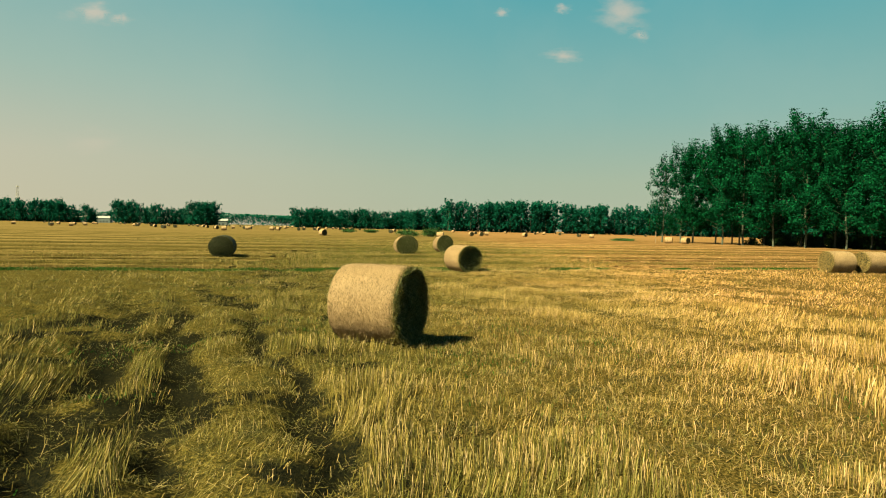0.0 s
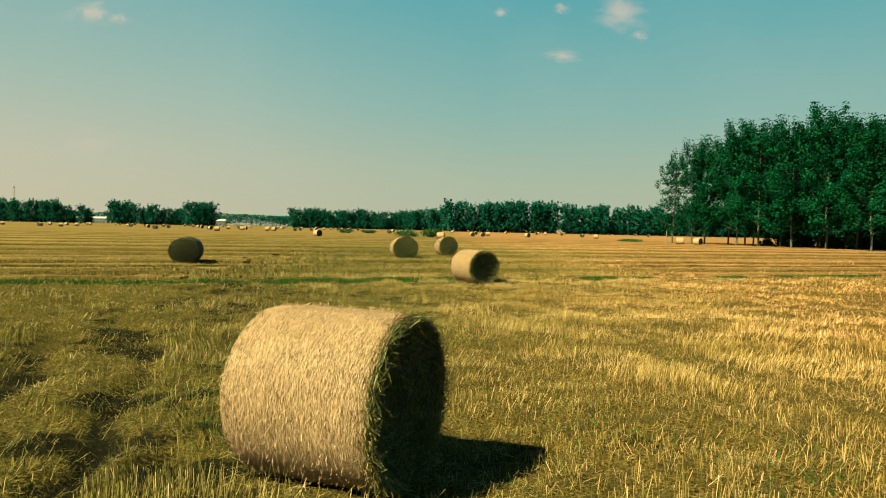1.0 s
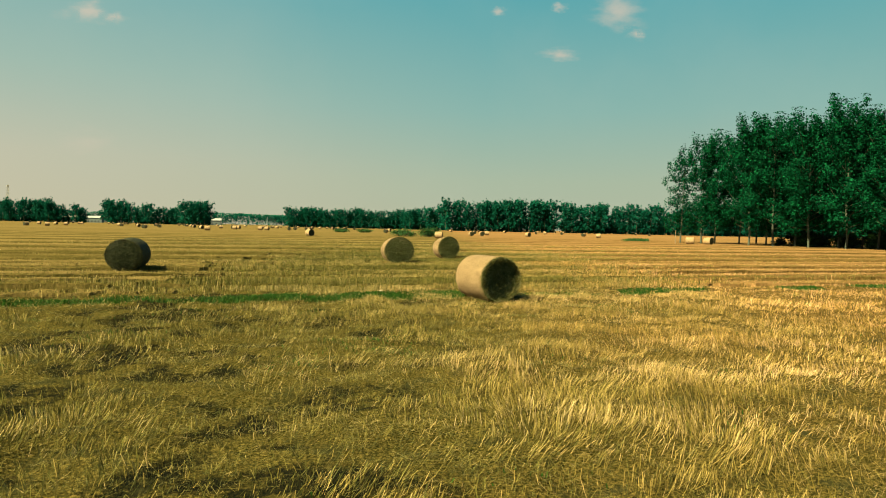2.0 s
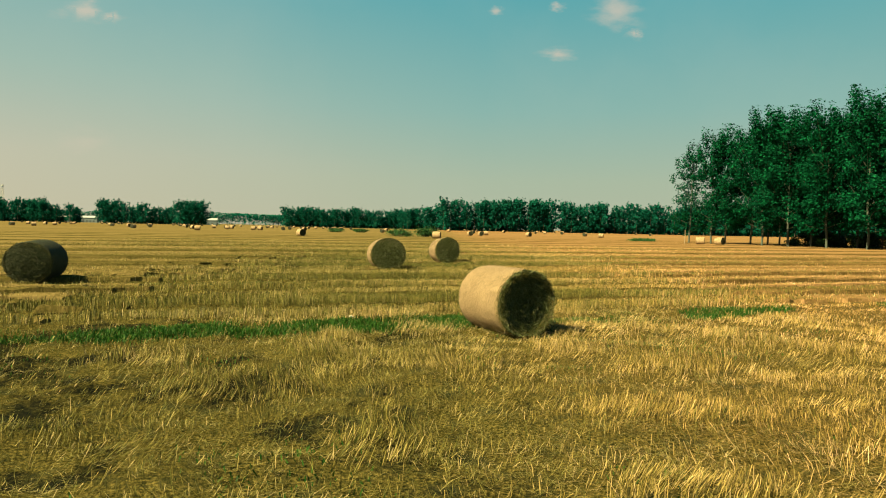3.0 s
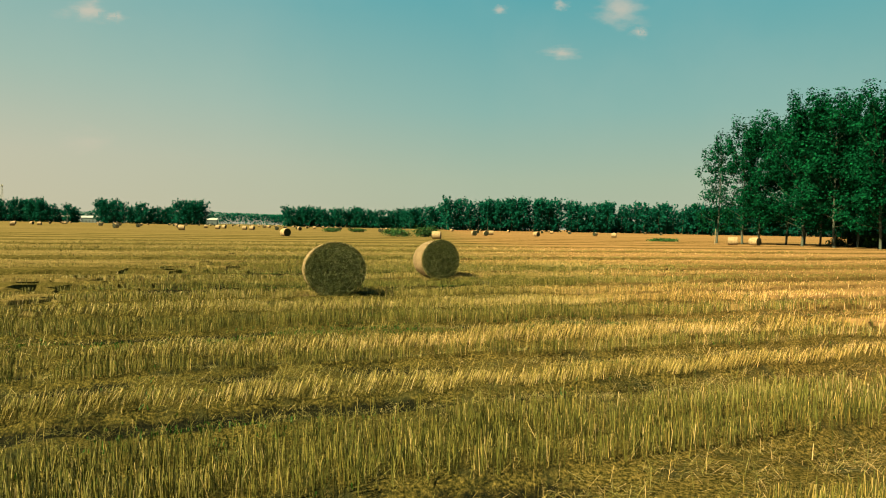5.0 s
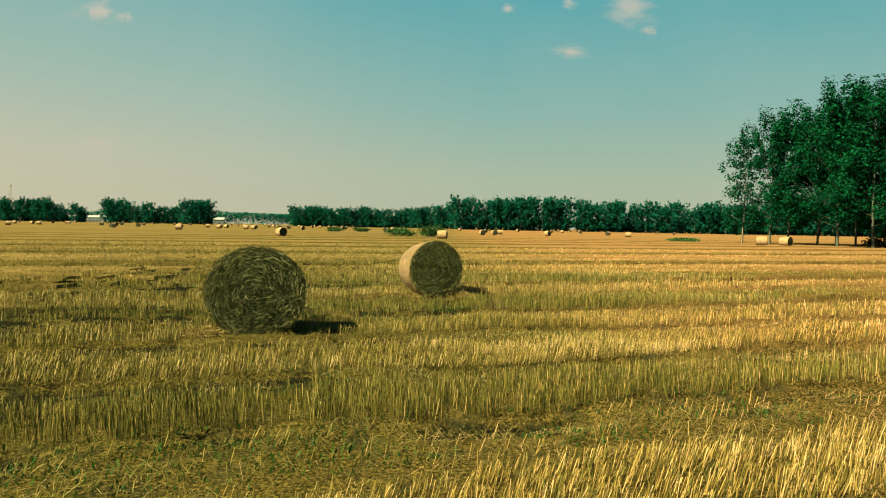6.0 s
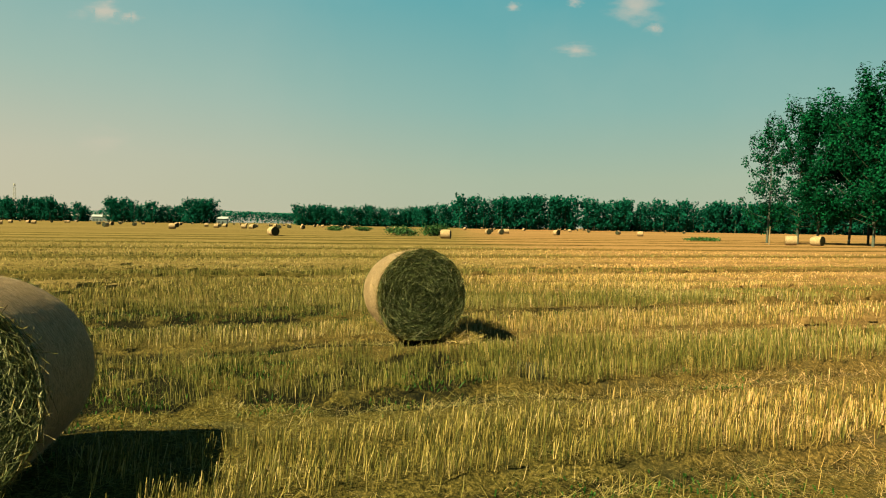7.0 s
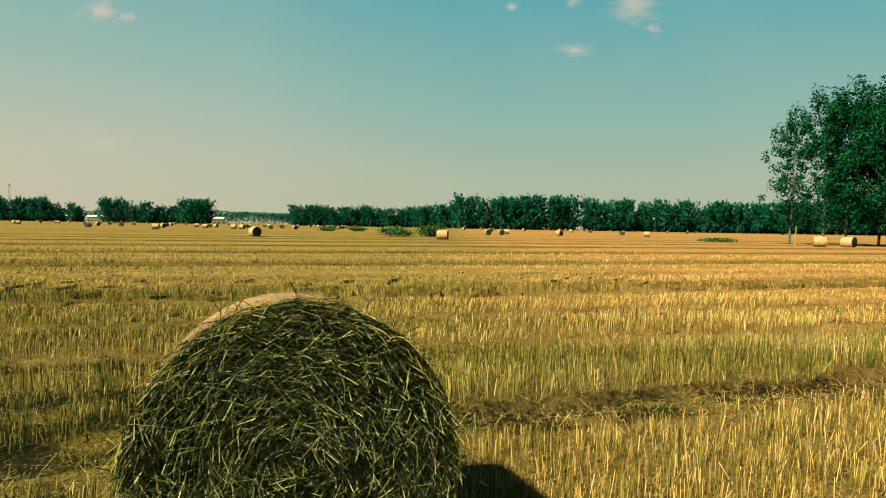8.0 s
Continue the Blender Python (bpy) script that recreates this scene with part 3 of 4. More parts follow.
# ---- bales ----
def drum(D, L, segs, rings, rough, seed):
    """The rolled side of a bale along x, slightly slack, resting on z = 0."""
    a = np.linspace(0, 2 * np.pi, segs, endpoint=False)
    s = np.linspace(-1, 1, rings)
    aa, ss = np.meshgrid(a, s)
    r = D / 2 * (1 - 0.045 * abs(ss) ** 6) + rough * (patchy(aa * 9, ss * 5, 1.3, seed) - 0.5) + rough * 0.7 * (patchy(ss * 14, aa * 0.5, 1.0, seed + 1) - 0.5)
    yy, zz = r * np.cos(aa), D / 2 + r * np.sin(aa)
    low = zz < 0.035
    zz = np.where(low, 0.035 - (0.035 - zz) * 0.25, zz) - 0.03
    verts = np.stack([ss * L / 2, yy, zz], -1).reshape(-1, 3)
    i, j = np.meshgrid(np.arange(segs), np.arange(rings - 1))
    p, q = (j * segs + i).ravel(), (j * segs + (i + 1) % segs).ravel()
    return verts, np.stack([p, q, q + segs, p + segs], -1)


def end_disc(D, L, sign, segs, rings, rough, seed, dome):
    a = np.linspace(0, 2 * np.pi, segs, endpoint=False)
    s = np.linspace(0.02, 1.0, rings)
    aa, ss = np.meshgrid(a, s)
    r = ss * D / 2 * 0.965
    out = L / 2 - 0.03 + dome * (1 - ss ** (2 if dome > 0 else 4)) + rough * (patchy(ss * 9 + aa / 6.283, aa * 6, 1.0, seed) - 0.5) - 0.02 * (ss > 0.97)
    zz = np.maximum(D / 2 + r * np.sin(aa), 0.02) - 0.03
    verts = np.stack([sign * out, r * np.cos(aa), zz], -1).reshape(-1, 3)
    i, j = np.meshgrid(np.arange(segs), np.arange(rings - 1))
    p, q = (j * segs + i).ravel(), (j * segs + (i + 1) % segs).ravel()
    f = np.stack([p, q, q + segs, p + segs], -1)
    return verts, f if sign > 0 else f[:, ::-1]


def side_straws(D, L, n, rng):
    """Straws wound round the roll."""
    a0, ax = rng.random(n) * 6.283, (rng.random(n) - 0.5) * L * 0.985
    arc = (0.012 + 0.05 * rng.random(n) ** 1.5) / (D / 2) * rng.choice([-1, 1], n)
    loose = rng.random(n) < 0.12
    skew = np.where(loose, 0.022, 0.006) * rng.normal(size=n)
    t = np.linspace(0, 1, 2)[None]
    a = a0[:, None] + arc[:, None] * t
    r = D / 2 * (1 - 0.045 * abs(2 * ax / L) ** 6)[:, None] + 0.0005 + 0.006 * rng.random(n)[:, None] + (rng.random(n) ** 18)[:, None] * 0.03 * t * t
    x = ax[:, None] + skew[:, None] * t
    path = np.stack([x, r * np.cos(a), np.maximum(D / 2 + r * np.sin(a) - 0.03, 0.012)], -1)
    half = 0.0007 + 0.0011 * rng.random(n)
    side = np.stack([half, 0 * half, 0 * half], -1)
    return blades(path, side)


def end_straws(D, L, sign, n, rng, dome):
    """Straws in the roll's spiral at one end, some crossing it and some standing out."""
    r0, a0 = D / 2 * 0.97 * np.sqrt(rng.random(n)), rng.random(n) * 6.283
    long = (0.03 + 0.13 * rng.random(n) ** 1.4)
    arc = np.clip(long / np.maximum(r0, 0.06), 0, 0.9) * rng.choice([-1, 1], n)
    drift = np.where(rng.random(n) < 0.6, 0.12, 0.035) * rng.normal(size=n)
    t = np.linspace(0, 1, 3)[None]
    a = a0[:, None] + arc[:, None] * t
    r = np.minimum(np.abs(r0[:, None] + drift[:, None] * t), D / 2 * 0.99)
    out = (rng.random(n) ** 5 * 0.10)[:, None] * t + 0.045 * rng.random(n)[:, None] ** 1.5 - 0.035 + dome * (1 - (r / (D / 2 * 0.965)) ** (2 if dome > 0 else 4))
    path = np.stack([sign * (L / 2 + out), r * np.cos(a), np.maximum(D / 2 + r * np.sin(a) - 0.03, 0.012)], -1)
    half = 0.0010 + 0.0015 * rng.random(n)
    m = a.mean(1)
    tip = rng.normal(size=n) * 0.7
    side = np.stack([np.sin(tip) * half, half * np.cos(m) * np.cos(tip), half * np.sin(m) * np.cos(tip)], -1)
    return blades(path, side)


def rim_straws(D, L, sign, n, rng):
    """Ragged straws that hang out where the side turns into the end."""
    a = rng.random(n) * 6.283
    out = np.stack([sign * np.ones(n), np.cos(a) * 0.5, np.sin(a) * 0.5], -1)
    tan = np.stack([0 * a, -np.sin(a), np.cos(a)], -1)
    go = unit(tan * rng.normal(size=n)[:, None] * 1.5 + out * (0.55 * rng.random(n))[:, None] + 0.3 * rng.normal(size=(n, 3)))
    r = D / 2 * (0.78 + 0.21 * rng.random(n) ** 0.6)
    base = np.stack([sign * (L / 2 - 0.10 + 0.10 * rng.random(n)), r * np.cos(a), D / 2 + r * np.sin(a) - 0.03], -1)
    long = 0.03 + 0.12 * rng.random(n) ** 1.7
    sag = np.stack([0 * a, 0 * a, -0.25 * long ** 2 / 0.2], -1)
    path = np.stack([base, base + go * (long * 0.5)[:, None] + 0.25 * sag, base + go * long[:, None] + sag], 1)
    path[..., 2] = np.maximum(path[..., 2], 0.012)
    half = 0.0009 + 0.0012 * rng.random(n)
    side = unit(np.cross(go, rng.normal(size=(n, 3)))) * half[:, None]
    return blades(path, side)


def make_bale(D, L, amount, seed, label, core=BALE_CORE, straw=WRAP, ends=SHADED_ENDS, slump=0.0, dome=0.05, wide=1.0):
    """A round bale along x; its +x end is the one that shows. amount: how many straws lie on it; slump: how far its -x end has sunk."""
    rng = np.random.default_rng(seed)
    ob = new("hay_bale")
    segs, rings = (96, 30) if amount > 3000 else (24, 7)
    part("wrapped_side", mesh_of("wrapped_side", *drum(D, L, segs, rings, 0.009 if amount > 3000 else 0.03, seed), core, True), ob)
    tagged(part("wound_straw", mesh_of("wound_straw", *side_straws(D, L, int(amount * 3.4), rng), straw), ob), kind="stuff")
    for sign, share in ((1, 1.0), (-1, 0.15)):
        face = part("end_face", mesh_of("end_face", *end_disc(D, L, sign, segs, 22 if amount > 3000 else 5, 0.035, seed + 3, dome), END_CORE, True), ob, "ragged end of tightly rolled straw, shade in its dark olive colour")
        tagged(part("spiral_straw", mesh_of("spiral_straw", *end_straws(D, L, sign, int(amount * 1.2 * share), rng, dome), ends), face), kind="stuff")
        tagged(part("ragged_rim", mesh_of("ragged_rim", *rim_straws(D, L, sign, int(amount * 0.4 * share), rng), LITTER), face), kind="stuff")
    for child in ob.children_recursive if slump or wide != 1 else ():
        for p in child.data.vertices:
            f = min(1.0, max(0.0, 0.5 - p.co.x / L))
            p.co.z *= 1 - slump * f
            p.co.y *= wide * (1 + 0.4 * slump * (1 - p.co.z / D))
    return tagged(ob, label, "bale", "round straw bales")


def set_down(ob, x, y, turn, sink=0.0):
    ob.matrix_basis = pose(x, y, float(field(np.array([x]), np.array([y]))[3][0]) - sink, 0, 0, turn)
    return ob


set_down(make_bale(1.26, 1.18, 16000, 11, "pale golden round straw bale lying across the trampled headland", dome=-0.12), -1.01, 10.79, -22.5)
set_down(make_bale(1.165, 1.36, 14000, 12, "round straw bale with dark ragged end beside the green strip", dome=-0.10), 0.88, 29.21, -62)
set_down(make_bale(1.41, 1.20, 14000, 13, "round straw bale showing its olive spiral end among stubble rows", slump=0.05, dome=0.03, wide=1.07), -2.56, 46.36, -75, sink=0.04)
set_down(make_bale(1.37, 1.32, 20000, 14, "round straw bale with coiled olive end and sunlit side", slump=0.08, dome=0.02, wide=0.95), 0.01, 52.58, -73)
# This pair turns its ends to the sun, so they take the lit gold straw.
middle = make_bale(1.15, 1.4, 3600, 15, "weathered round straw bale resting on golden stubble", ends=PALE_LITTER)
set_down(middle, 20.75, 35.2, -168)
set_down(make_bale(1.22, 1.2, 4500, 17, "dark weathered slumped straw bale on golden stubble", END_CORE, DARK_ENDS, DARK_ENDS, -0.04, 0.10, 1.12), -12.2, 37.2, -82)


def build_straw_heap(x, y, size, seed):
    """A loose tuft of straw dropped on the stubble."""
    rng = np.random.default_rng(seed)
    n = 420
    a, r = rng.random(n) * 6.283, size * np.sqrt(rng.random(n))
    z = float(field(np.array([x]), np.array([y]))[3][0]) + 0.01
    base = np.stack([r * np.cos(a), r * np.sin(a), size * 0.75 * rng.random(n) * (1 - r / size)], -1)
    go = unit(rng.normal(size=(n, 3)) * [1, 1, 0.5]) * (0.08 + 0.1 * rng.random(n))[:, None]
    path = np.stack([base - go, base + go], 1)
    path[..., 2] = np.maximum(path[..., 2], 0.0)
    side = unit(np.cross(go, rng.normal(size=(n, 3)))) * 0.0035
    ob = new("straw_heap", mesh_of("straw_heap", *ribbons(path, side, unit(np.cross(go, side)) * 0.003), STUBBLE))
    ob.location = (x, y, z)
    tagged(ob, "small loose heap of golden straw on stubble", "straw heap", kind="stuff")


def build_scrap(x, y, size, seed):
    """A crumpled piece of white sheet on the ground."""
    bm = bmesh.new()
    bmesh.ops.create_grid(bm, x_segments=7, y_segments=5, size=0.5, matrix=Matrix.Diagonal((size, size * 0.5, 1, 1)))
    rng = np.random.default_rng(seed)
    for p in bm.verts:
        p.co += Vector(rng.normal(size=3) * [0.01, 0.01, 0.02])
        p.co.z = max(0.0, p.co.z) + 0.05
    bmesh.ops.solidify(bm, geom=bm.faces[:], thickness=0.003)
    ob = new("plastic_scrap", from_bm("plastic_scrap", bm, SCRAP, True))
    ob.location = (x, y, float(field(np.array([x]), np.array([y]))[3][0]))
    tagged(ob, "crumpled white plastic scrap lying by the green strip", "scrap")


build_straw_heap(0.82, 52.25, 0.26, 31)
build_straw_heap(-3.15, 45.6, 0.2, 32)
build_scrap(-1.98, 30.2, 0.08, 34)
for x, y, turn in ((22.75, 35.5, -165),):
    tagged(set_down(copy_thing(middle, Matrix()), x, y, turn), "sunlit round straw bale lying end to end with another")
distant = make_bale(1.25, 1.3, 60, 16, "small round straw bale far across the open field")
set_down(distant, -23.4, 130.8, -50)
SPOTS = [(-0.5, 131, -10), (8, 189, -75), (11, 192, -80), (24.1, 197, -60), (45.5, 205, -20), (-62, 190, 10), (-145, 272, 15), (-160, 250, 30), (-172, 300, 5), (-118, 330, -30), (-77, 228, -40), (-86, 275, 20), (-57, 232, -15), (-45, 243, -60), (-70, 240, 0)]
rng = np.random.default_rng(5)
while len(SPOTS) < 95:
    y = rng.uniform(210, 520)
    x = rng.uniform(-0.60, 0.34) * y
    if rng.random() < (1.0 if x < -0.08 * y else 0.45):
        SPOTS.append((x, y, rng.uniform(-90, 90)))
for x, y, turn in SPOTS:
    set_down(copy_thing(distant, Matrix()), x, y, turn)


# ---- trees ----
def tube(points, radii, sides=7):
    """A tapered round limb along a list of places."""
    points, radii = np.asarray(points, float), np.asarray(radii, float)
    go = unit(np.gradient(points, axis=0))
    ref = np.where(abs(go[:, :1]) > 0.8, [[0, 1, 0]], [[1, 0, 0]])
    u = unit(np.cross(go, ref))
    w = np.cross(go, u)
    a = np.linspace(0, 2 * np.pi, sides, endpoint=False)
    ring = points[:, None] + radii[:, None, None] * (np.cos(a)[None, :, None] * u[:, None] + np.sin(a)[None, :, None] * w[:, None])
    i, j = np.meshgrid(np.arange(sides), np.arange(len(points) - 1))
    p, q = (j * sides + i).ravel(), (j * sides + (i + 1) % sides).ravel()
    return ring.reshape(-1, 3), np.stack([p, q, q + sides, p + sides], -1)


def leaves(centres, size, rng, facing=None):
    """Thin leaf blades, pointed at both ends; turned every way, or loosely facing a given way."""
    n = len(centres)
    if facing is None:
        facing = rng.normal(size=(n, 3)) + [0.6, 0, 0]
    face = unit(facing + rng.normal(size=(n, 3)) * 0.45)
    go = unit(np.cross(face, rng.normal(size=(n, 3))))
    across = np.cross(face, go)
    half = (size * (0.6 + 0.8 * rng.random(n)))[:, None]
    v = np.stack([centres - go * half, centres - across * half * 0.8, centres + go * half * 1.15, centres + across * half * 0.8], 1)
    return v.reshape(-1, 3), np.arange(4 * n).reshape(-1, 4)


def make_poplar(high, wide, foot, count, size, seed, mat, label, category="tree", group="trees of the grove"):
    """A tree: trunk, rising limbs and a crown of leaf clumps that gather along the limbs."""
    rng = np.random.default_rng(seed)
    ob = new("poplar_tree")
    t = np.linspace(0, 1, 9)
    sway = np.cumsum(rng.normal(size=(9, 2)) * 0.12, axis=0) * high / 20
    sway -= sway[0]
    line = np.stack([sway[:, 0], sway[:, 1], t * high * 0.96], -1)
    part("trunk", mesh_of("trunk", *tube(line, high * 0.0095 * (1 - 0.93 * t) + 0.02), BARK, True), ob)
    limbs, spots, weights, heights = [], [], [], []
    many = int(16 + high * 1.3) if count > 2000 else 22
    for k in range(many):
        s = foot + (0.97 - foot) * (k + rng.random()) / many
        a = k * 2.4 + rng.normal() * 0.4
        p = np.array([np.interp(s, t, line[:, 0]), np.interp(s, t, line[:, 1]), s * high * 0.96])
        f = (s - foot) / (1 - foot)
        reach = wide * (0.55 + 0.75 * math.sin(math.pi * min(0.93, 0.22 + 0.72 * f))) * 0.62 * (0.65 + 0.6 * rng.random()) * (1 - 0.45 * f)
        rise = reach * (0.5 + 1.7 * f + 0.15 * rng.normal())
        q = p + [math.cos(a) * reach, math.sin(a) * reach, rise]
        m = (p + q) / 2 + [0, 0, -0.12 * reach]
        limbs.append(tube([p, m, q], [0.045 * high / 18 * (1.3 - f), 0.03, 0.012], 5 if count > 2000 else 3))
        for u in (0.35, 0.55, 0.72, 0.88, 1.0):
            c = (1 - u) ** 2 * p + 2 * u * (1 - u) * m + u * u * q
            spots.append(c + rng.normal(size=3) * 0.25 * reach * 0.4)
            weights.append((0.5 + u) * (0.3 + rng.random()))
            heights.append(f * u)
    part("branchwork", mesh_of("branchwork", *merge(*limbs), TWIG, True), ob)
    spots, weights = np.array(spots), np.array(weights)
    pick = rng.choice(len(spots), count, p=weights / weights.sum())
    spread = wide * 0.085 * (0.6 + 0.8 * rng.random(len(spots)))
    tuft = np.clip((np.array(heights)[pick] - 0.35) * 2.5, 0, 1)[:, None]
    off = np.clip(rng.normal(size=(count, 3)), -1.3, 1.3) * (tuft * [0.7, 0.7, 1.3] + (1 - tuft) * [1.0, 1.0, 0.8])
    c = spots[pick] + off * spread[pick][:, None]
    low = c[:, 2] < high * foot * 0.55
    c[low, 2] = high * foot * (0.55 + 0.5 * rng.random(low.sum()))
    facing = unit(off) * (1.2 if size < 0.4 else 0.3) + [0, 0, 0.35]
    part("crown", mesh_of("crown", *leaves(c, size, rng, facing), mat), ob)
    return tagged(ob, label, category, group)


def stand(ob, x, y, turn, scale=1.0):
    ob.matrix_basis = pose(x, y, -0.05, 0, 0, turn) @ Matrix.Diagonal((scale, scale, scale, 1))
    return ob


def plant(kinds, places, rng):
    for k, (x, y, s) in enumerate(places):
        ob = copy_thing(kinds[k % len(kinds)], Matrix())
        stand(ob, x, y, rng.uniform(0, 360), s)
    for ob in kinds:
        for o in (*ob.children_recursive, ob):
            bpy.data.objects.remove(o)


rng = np.random.default_rng(21)
GROVE = [make_poplar(20, w, f, int(n * 1.35), 0.168, 40 + i, LEAF, lab) for i, (w, f, n, lab) in enumerate((
    (6.2, 0.10, 4400, "slender poplar with airy crown beside the field"),
    (8.2, 0.13, 12000, "tall dark green poplar at the edge of a grove"),
    (9.0, 0.12, 13000, "broad dark green poplar in a dense grove"),
    (8.5, 0.15, 12000, "leafy dark poplar with a bare lower trunk")))]
places = [(45.6, 139.5, 0.80), (48.3, 136.2, 0.82)]
for row, (ox, oy) in enumerate(((0, 0), (5.5, 3.0), (11.5, 6.0))):
    for k in range(8):
        y = 134.0 - k * 6.3 + oy + rng.uniform(-1.3, 1.3)
        x = 50.0 + (134.0 - k * 6.3 - 134.0) * -0.40 + ox + rng.uniform(-1.0, 1.0)
        places.append((x, y, rng.uniform(0.86, 1.02) * (0.86 + 0.009 * k)))
plant(GROVE[:1], places[:2], rng)
plant(GROVE[1:], places[2:], rng)

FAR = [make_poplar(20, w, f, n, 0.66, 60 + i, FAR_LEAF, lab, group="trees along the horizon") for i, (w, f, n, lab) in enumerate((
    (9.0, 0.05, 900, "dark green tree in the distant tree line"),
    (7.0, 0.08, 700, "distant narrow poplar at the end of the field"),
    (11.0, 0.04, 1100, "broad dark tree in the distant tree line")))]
LINES = [(-570, -401, 700, 21), (-400, -383, 700, 17), (-378, -370, 705, 16), (-343, -321, 700, 22), (-316, -291, 700, 18.5), (-290, -259, 705, 17.5), (-259, -236, 695, 22),
         (-156, -26, 700, 17.5), (-30, 6, 660, 20), (5, 95, 560, 23), (102, 132, 560, 21.5), (130, 236, 565, 21), (240, 420, 580, 22)]
places = []
for a, b, y, high in LINES:
    x = a
    while x < b:
        for back in (0, 9)[:rng.integers(1, 3)]:
            places.append((x + rng.uniform(-1.5, 1.5), y + back + rng.uniform(-3, 3), high / 20 * rng.uniform(0.80, 1.0)))
        x += rng.uniform(4.5, 7.5)
plant(FAR, places, rng)


def build_far_woods():
    """The low even woods that close the horizon behind the single trees."""
    pieces, r = [], np.random.default_rng(9)
    for a, b, y, high in ((-800, -420, 1000, 17), (-500, -190, 1000, 16.5), (-300, -195, 900, 16), (-250, 900, 1000, 17), (-1500, -800, 1000, 18)):
        n = int((b - a) * 20)
        c = np.stack([r.uniform(a, b, n), y + r.uniform(-8, 8, n), high * np.sqrt(r.random(n))], -1)
        c[:, 2] *= 0.86 + 0.18 * patchy(c[:, 0], c[:, 0] * 0, 12, 31)
        pieces.append(leaves(c, 1.1, r, np.tile([-0.3, -0.3, 1.0], (n, 1))))
    for a, b, y, high in LINES:
        n = int((b - a) * 55)
        c = np.stack([r.uniform(a, b, n), y + 11 + r.uniform(-4, 4, n), 0.88 * high * r.random(n) ** 0.8], -1)
        c[:, 2] *= 0.76 + 0.34 * patchy(c[:, 0], c[:, 0] * 0, 9, 33)
        pieces.append(leaves(c, 0.85, r, np.tile([-0.3, -0.3, 1.0], (n, 1))))
        n = int((b - a) * 22)
        c = np.stack([r.uniform(a, b, n), y + 8 + r.uniform(-4, 4, n), 0.35 * high * r.random(n)], -1)
        pieces.append(leaves(c, 1.1, r, np.tile([-0.3, -0.3, 1.0], (n, 1))))
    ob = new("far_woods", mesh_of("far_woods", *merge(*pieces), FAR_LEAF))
    tagged(ob, "dark green woods closing the horizon, haze tinted into the leaves", "woods", kind="stuff")


build_far_woods()


def make_bush(wide, high, count, size, seed, label):
    rng = np.random.default_rng(seed)
    ob = new("bush")
    stems = [tube([[0, 0, 0], [math.cos(a) * wide * 0.15, math.sin(a) * wide * 0.15, high * 0.4], [math.cos(a) * wide * 0.33, math.sin(a) * wide * 0.33, high * 0.75]], [0.05, 0.035, 0.012], 5) for a in np.arange(0, 6.2, 0.9)]
    part("stems", mesh_of("stems", *merge(*stems), BARK, True), ob)
    lobes = np.stack([rng.normal(size=14) * wide * 0.26, rng.normal(size=14) * wide * 0.2, high * (0.25 + 0.4 * rng.random(14))], -1)
    c = lobes[rng.integers(0, 14, count)] + rng.normal(size=(count, 3)) * [wide * 0.1, wide * 0.1, high * 0.17]
    c[:, 2] = np.clip(c[:, 2], 0.03, high)
    part("foliage", mesh_of("foliage", *leaves(c, size, rng), BUSH_LEAF), ob)
    return tagged(ob, label, "bush", "bushes in the field")


BUSH_LEAF = straw_material("bush_leaf", [(0.0, (0.005, 0.027, 0.008)), (0.6, (0.016, 0.059, 0.014)), (1.0, (0.032, 0.086, 0.018))], patch=0.4)
for k, (x, y, wide, high) in enumerate(((-7.6, 150, 6.0, 1.7), (-2.8, 152, 4.5, 2.1), (40.0, 150, 5.0, 0.7), (-30, 215, 5.0, 1.3), (-24, 220, 4.0, 1.2))):
    stand(make_bush(wide, high, 1500, 0.12, 80 + k, "low green bush growing in the stubble field"), x, y, 40 * k)
shrub = make_bush(4.2, 2.4, 900, 0.17, 90, "dark shrub in the shade under the grove")
spots = [(52.5 + 2.5 * k + rng.uniform(-1, 1) + rng.choice([8, 12, 15]), 131 - 5.6 * k + rng.uniform(-2, 2), rng.uniform(0.6, 1.3)) for k in list(range(9)) * 4]
plant([shrub], spots, rng)

for x, y, turn, lab in ((42.6, 126.5, -25, "pale wrapped round bale by the grove"), (45.6, 126.0, -60, "dark shaded round bale by the grove")):
    tagged(set_down(copy_thing(distant, Matrix()), x, y, turn), lab)


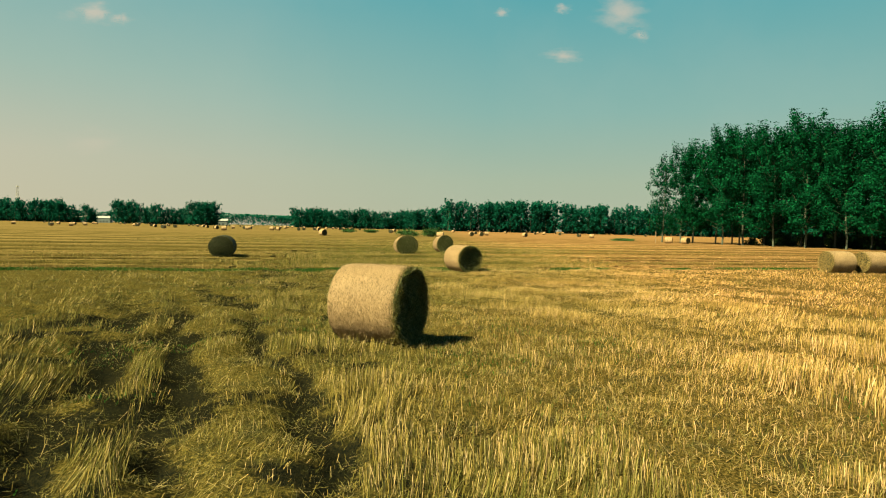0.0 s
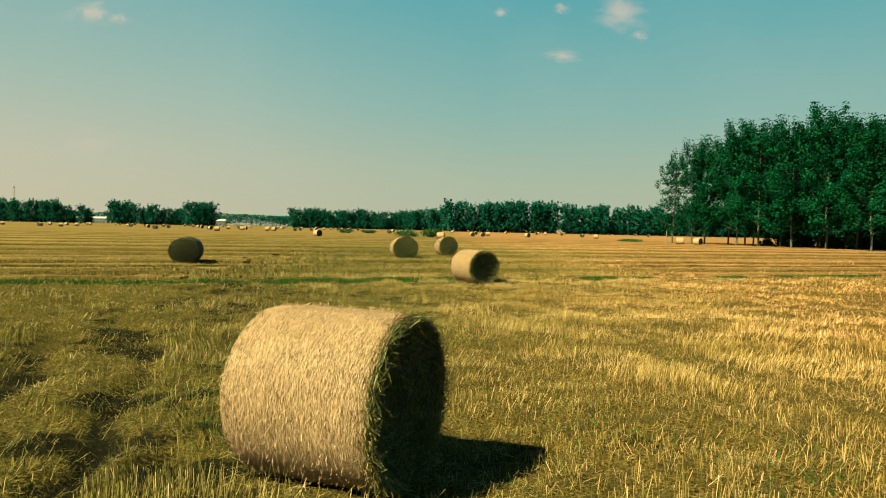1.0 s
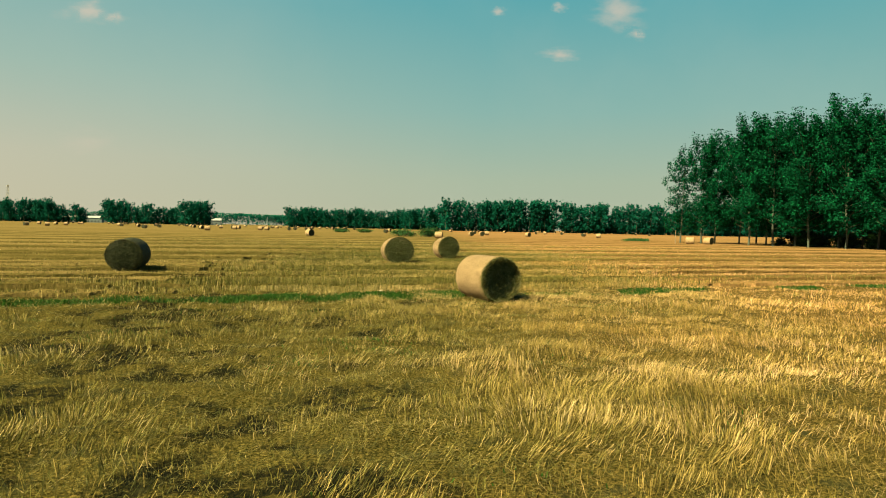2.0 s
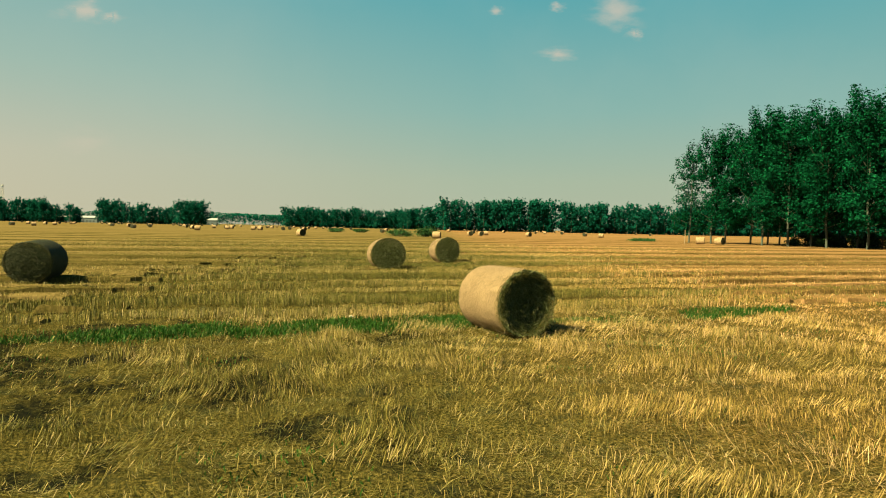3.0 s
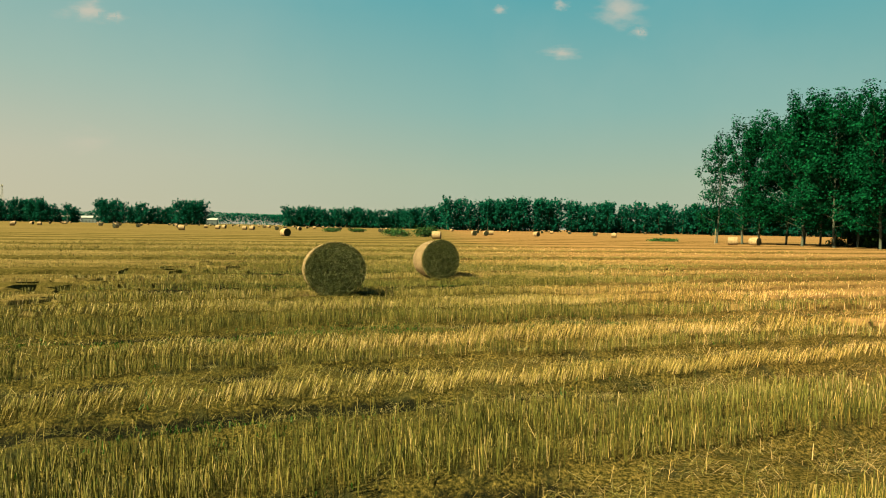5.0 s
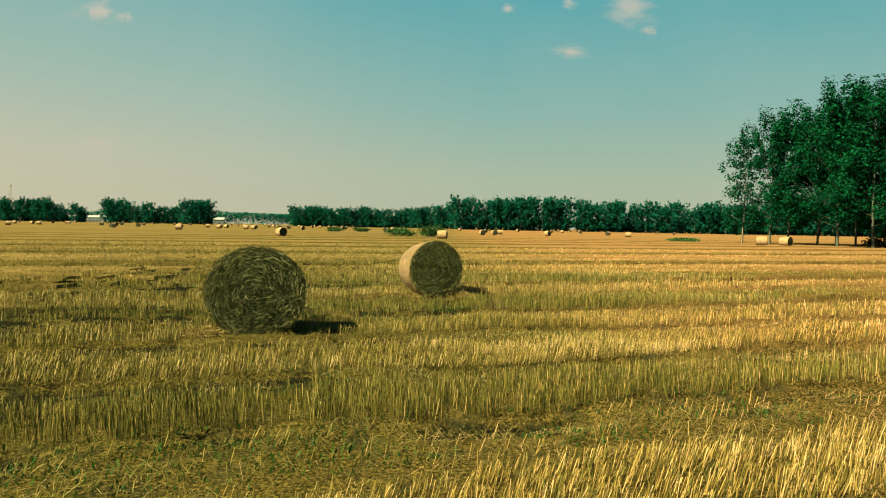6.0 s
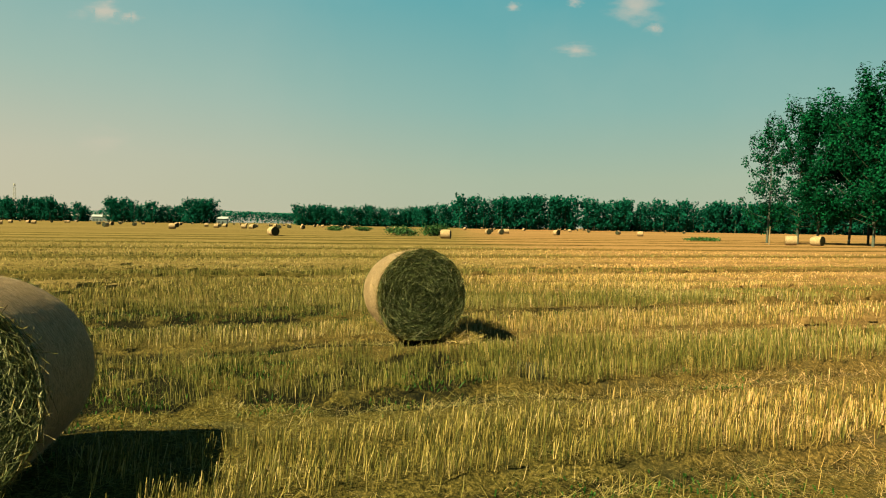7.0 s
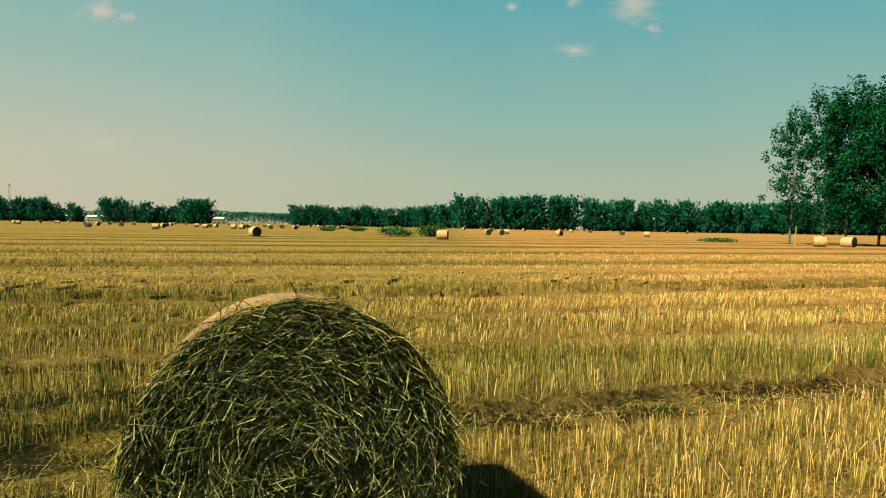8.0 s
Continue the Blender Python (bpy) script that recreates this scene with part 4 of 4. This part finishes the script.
# ---- far structures ----
def build_mast(x, y, high):
    ob = new("lattice_mast")
    base, top = 2.6, 0.7
    corners = ((-1, -1), (1, -1), (1, 1), (-1, 1))
    for cx, cy in corners:
        part("leg", mesh_of("leg", *tube([[cx * base, cy * base, 0], [cx * top, cy * top, high]], [0.16, 0.12], 6), STEEL), ob)
    braces = []
    levels = np.linspace(0, 1, 12)
    for a, b in zip(levels, levels[1:]):
        for k in range(4):
            p, q = corners[k], corners[(k + 1) % 4]
            wa, wb = base + (top - base) * a, base + (top - base) * b
            braces.append(tube([[p[0] * wa, p[1] * wa, a * high], [q[0] * wb, q[1] * wb, b * high]], [0.07, 0.07], 4))
            braces.append(tube([[q[0] * wa, q[1] * wa, a * high], [p[0] * wb, p[1] * wb, b * high]], [0.07, 0.07], 4))
    part("bracing", mesh_of("bracing", *merge(*braces), STEEL), ob)
    for k in range(3):
        a = k * 2.1
        bm = bmesh.new()
        bmesh.ops.create_cube(bm, size=1, matrix=Matrix.Translation((math.cos(a) * 1.3, math.sin(a) * 1.3, high - 1.8)) @ Matrix.Rotation(a, 4, "Z") @ Matrix.Diagonal((0.3, 0.7, 2.8, 1)))
        part("antenna_panel", from_bm("antenna_panel", bm, STEEL), ob)
    stand(ob, x, y, 20)
    tagged(ob, "tall grey steel lattice mast behind the trees", "mast")


def box(sx, sy, sz, x, y, z, bevel=0.0):
    bm = bmesh.new()
    bmesh.ops.create_cube(bm, size=1, matrix=Matrix.Translation((x, y, z)) @ Matrix.Diagonal((sx, sy, sz, 1)))
    if bevel:
        bmesh.ops.bevel(bm, geom=bm.edges[:], offset=bevel, segments=1, affect="EDGES")
    return bm


def build_house(x, y, long, deep, high, turn, label):
    ob = new("house")
    part("wall", from_bm("wall", box(long, deep, high, 0, 0, high / 2, 0.05), PLASTER), ob)
    bm = bmesh.new()
    l, d, e = long / 2 + 0.5, deep / 2 + 0.6, high
    v = [bm.verts.new(p) for p in ((-l, -d, e), (l, -d, e), (l, d, e), (-l, d, e), (-l, 0, e + 2.4), (l, 0, e + 2.4))]
    for f in ((0, 1, 5, 4), (2, 3, 4, 5), (0, 4, 3), (1, 2, 5), (3, 2, 1, 0)):
        bm.faces.new([v[i] for i in f])
    part("roof", from_bm("roof", bm, ROOF), ob)
    for k in range(int(long / 4)):
        for s in range(max(1, int(high / 3.2))):
            wx, wz = -long / 2 + 2.2 + k * 4, 1.8 + s * 3.2
            win = part("window", from_bm("window", box(1.6, 0.12, 1.5, wx, -deep / 2 - 0.03, wz), DARK_GLASS), ob)
            part("sill", from_bm("sill", box(1.9, 0.25, 0.12, wx, -deep / 2 - 0.08, wz - 0.82), PLASTER), win)
    stand(ob, x, y, turn)
    tagged(ob, label, "house", "distant houses")


build_mast(-628, 990, 52)
build_house(-462, 860, 22, 9, 6.5, 12, "white two-storey farmhouse among distant trees")
build_house(-437, 865, 18, 9, 6.0, 8, "white farmhouse with grey roof among distant trees")
build_house(-256, 780, 11, 8, 5.5, 10, "small white house beside the distant tree line")


def build_post(x, y, high):
    ob = new("post", mesh_of("post", *tube([[0, 0, 0], [0.02, 0, high * 0.5], [0.05, 0, high]], [0.07, 0.06, 0.05], 8), WOOD, True))
    stand(ob, x, y, 0)
    tagged(ob, "thin weathered wooden post standing in the field", "post")


build_post(40.6, 128.0, 2.4)


# ---- clouds ----
def build_cloud(px, py, wide, high, mat=CLOUD):
    """A flat patch of thin cloud, far beyond everything; px, py: how far to the side and up, per metre ahead."""
    far = 4300.0
    bm = bmesh.new()
    bmesh.ops.create_grid(bm, x_segments=2, y_segments=2, size=0.5, matrix=Matrix.Diagonal((wide * far, high * far, 1, 1)))
    bmesh.ops.rotate(bm, verts=bm.verts, matrix=Matrix.Rotation(radians(90), 3, "X"))
    ob = new("cloud", from_bm("cloud", bm, mat))
    ob.location = (px * far, far, py * far)
    tagged(ob, "small soft white cloud in a hazy sky", "cloud", kind="structure")


for c in ((0.255, 0.325, 0.11, 0.07), (0.285, 0.292, 0.04, 0.025), (0.172, 0.261, 0.075, 0.028), (0.170, 0.330, 0.035, 0.022), (0.080, 0.321, 0.03, 0.018), (-0.525, 0.307, 0.09, 0.045), (-0.483, 0.300, 0.05, 0.025), (-0.56, 0.303, 0.05, 0.02, WISP), (-0.52, 0.117, 0.12, 0.06, WISP)):
    build_cloud(*c)
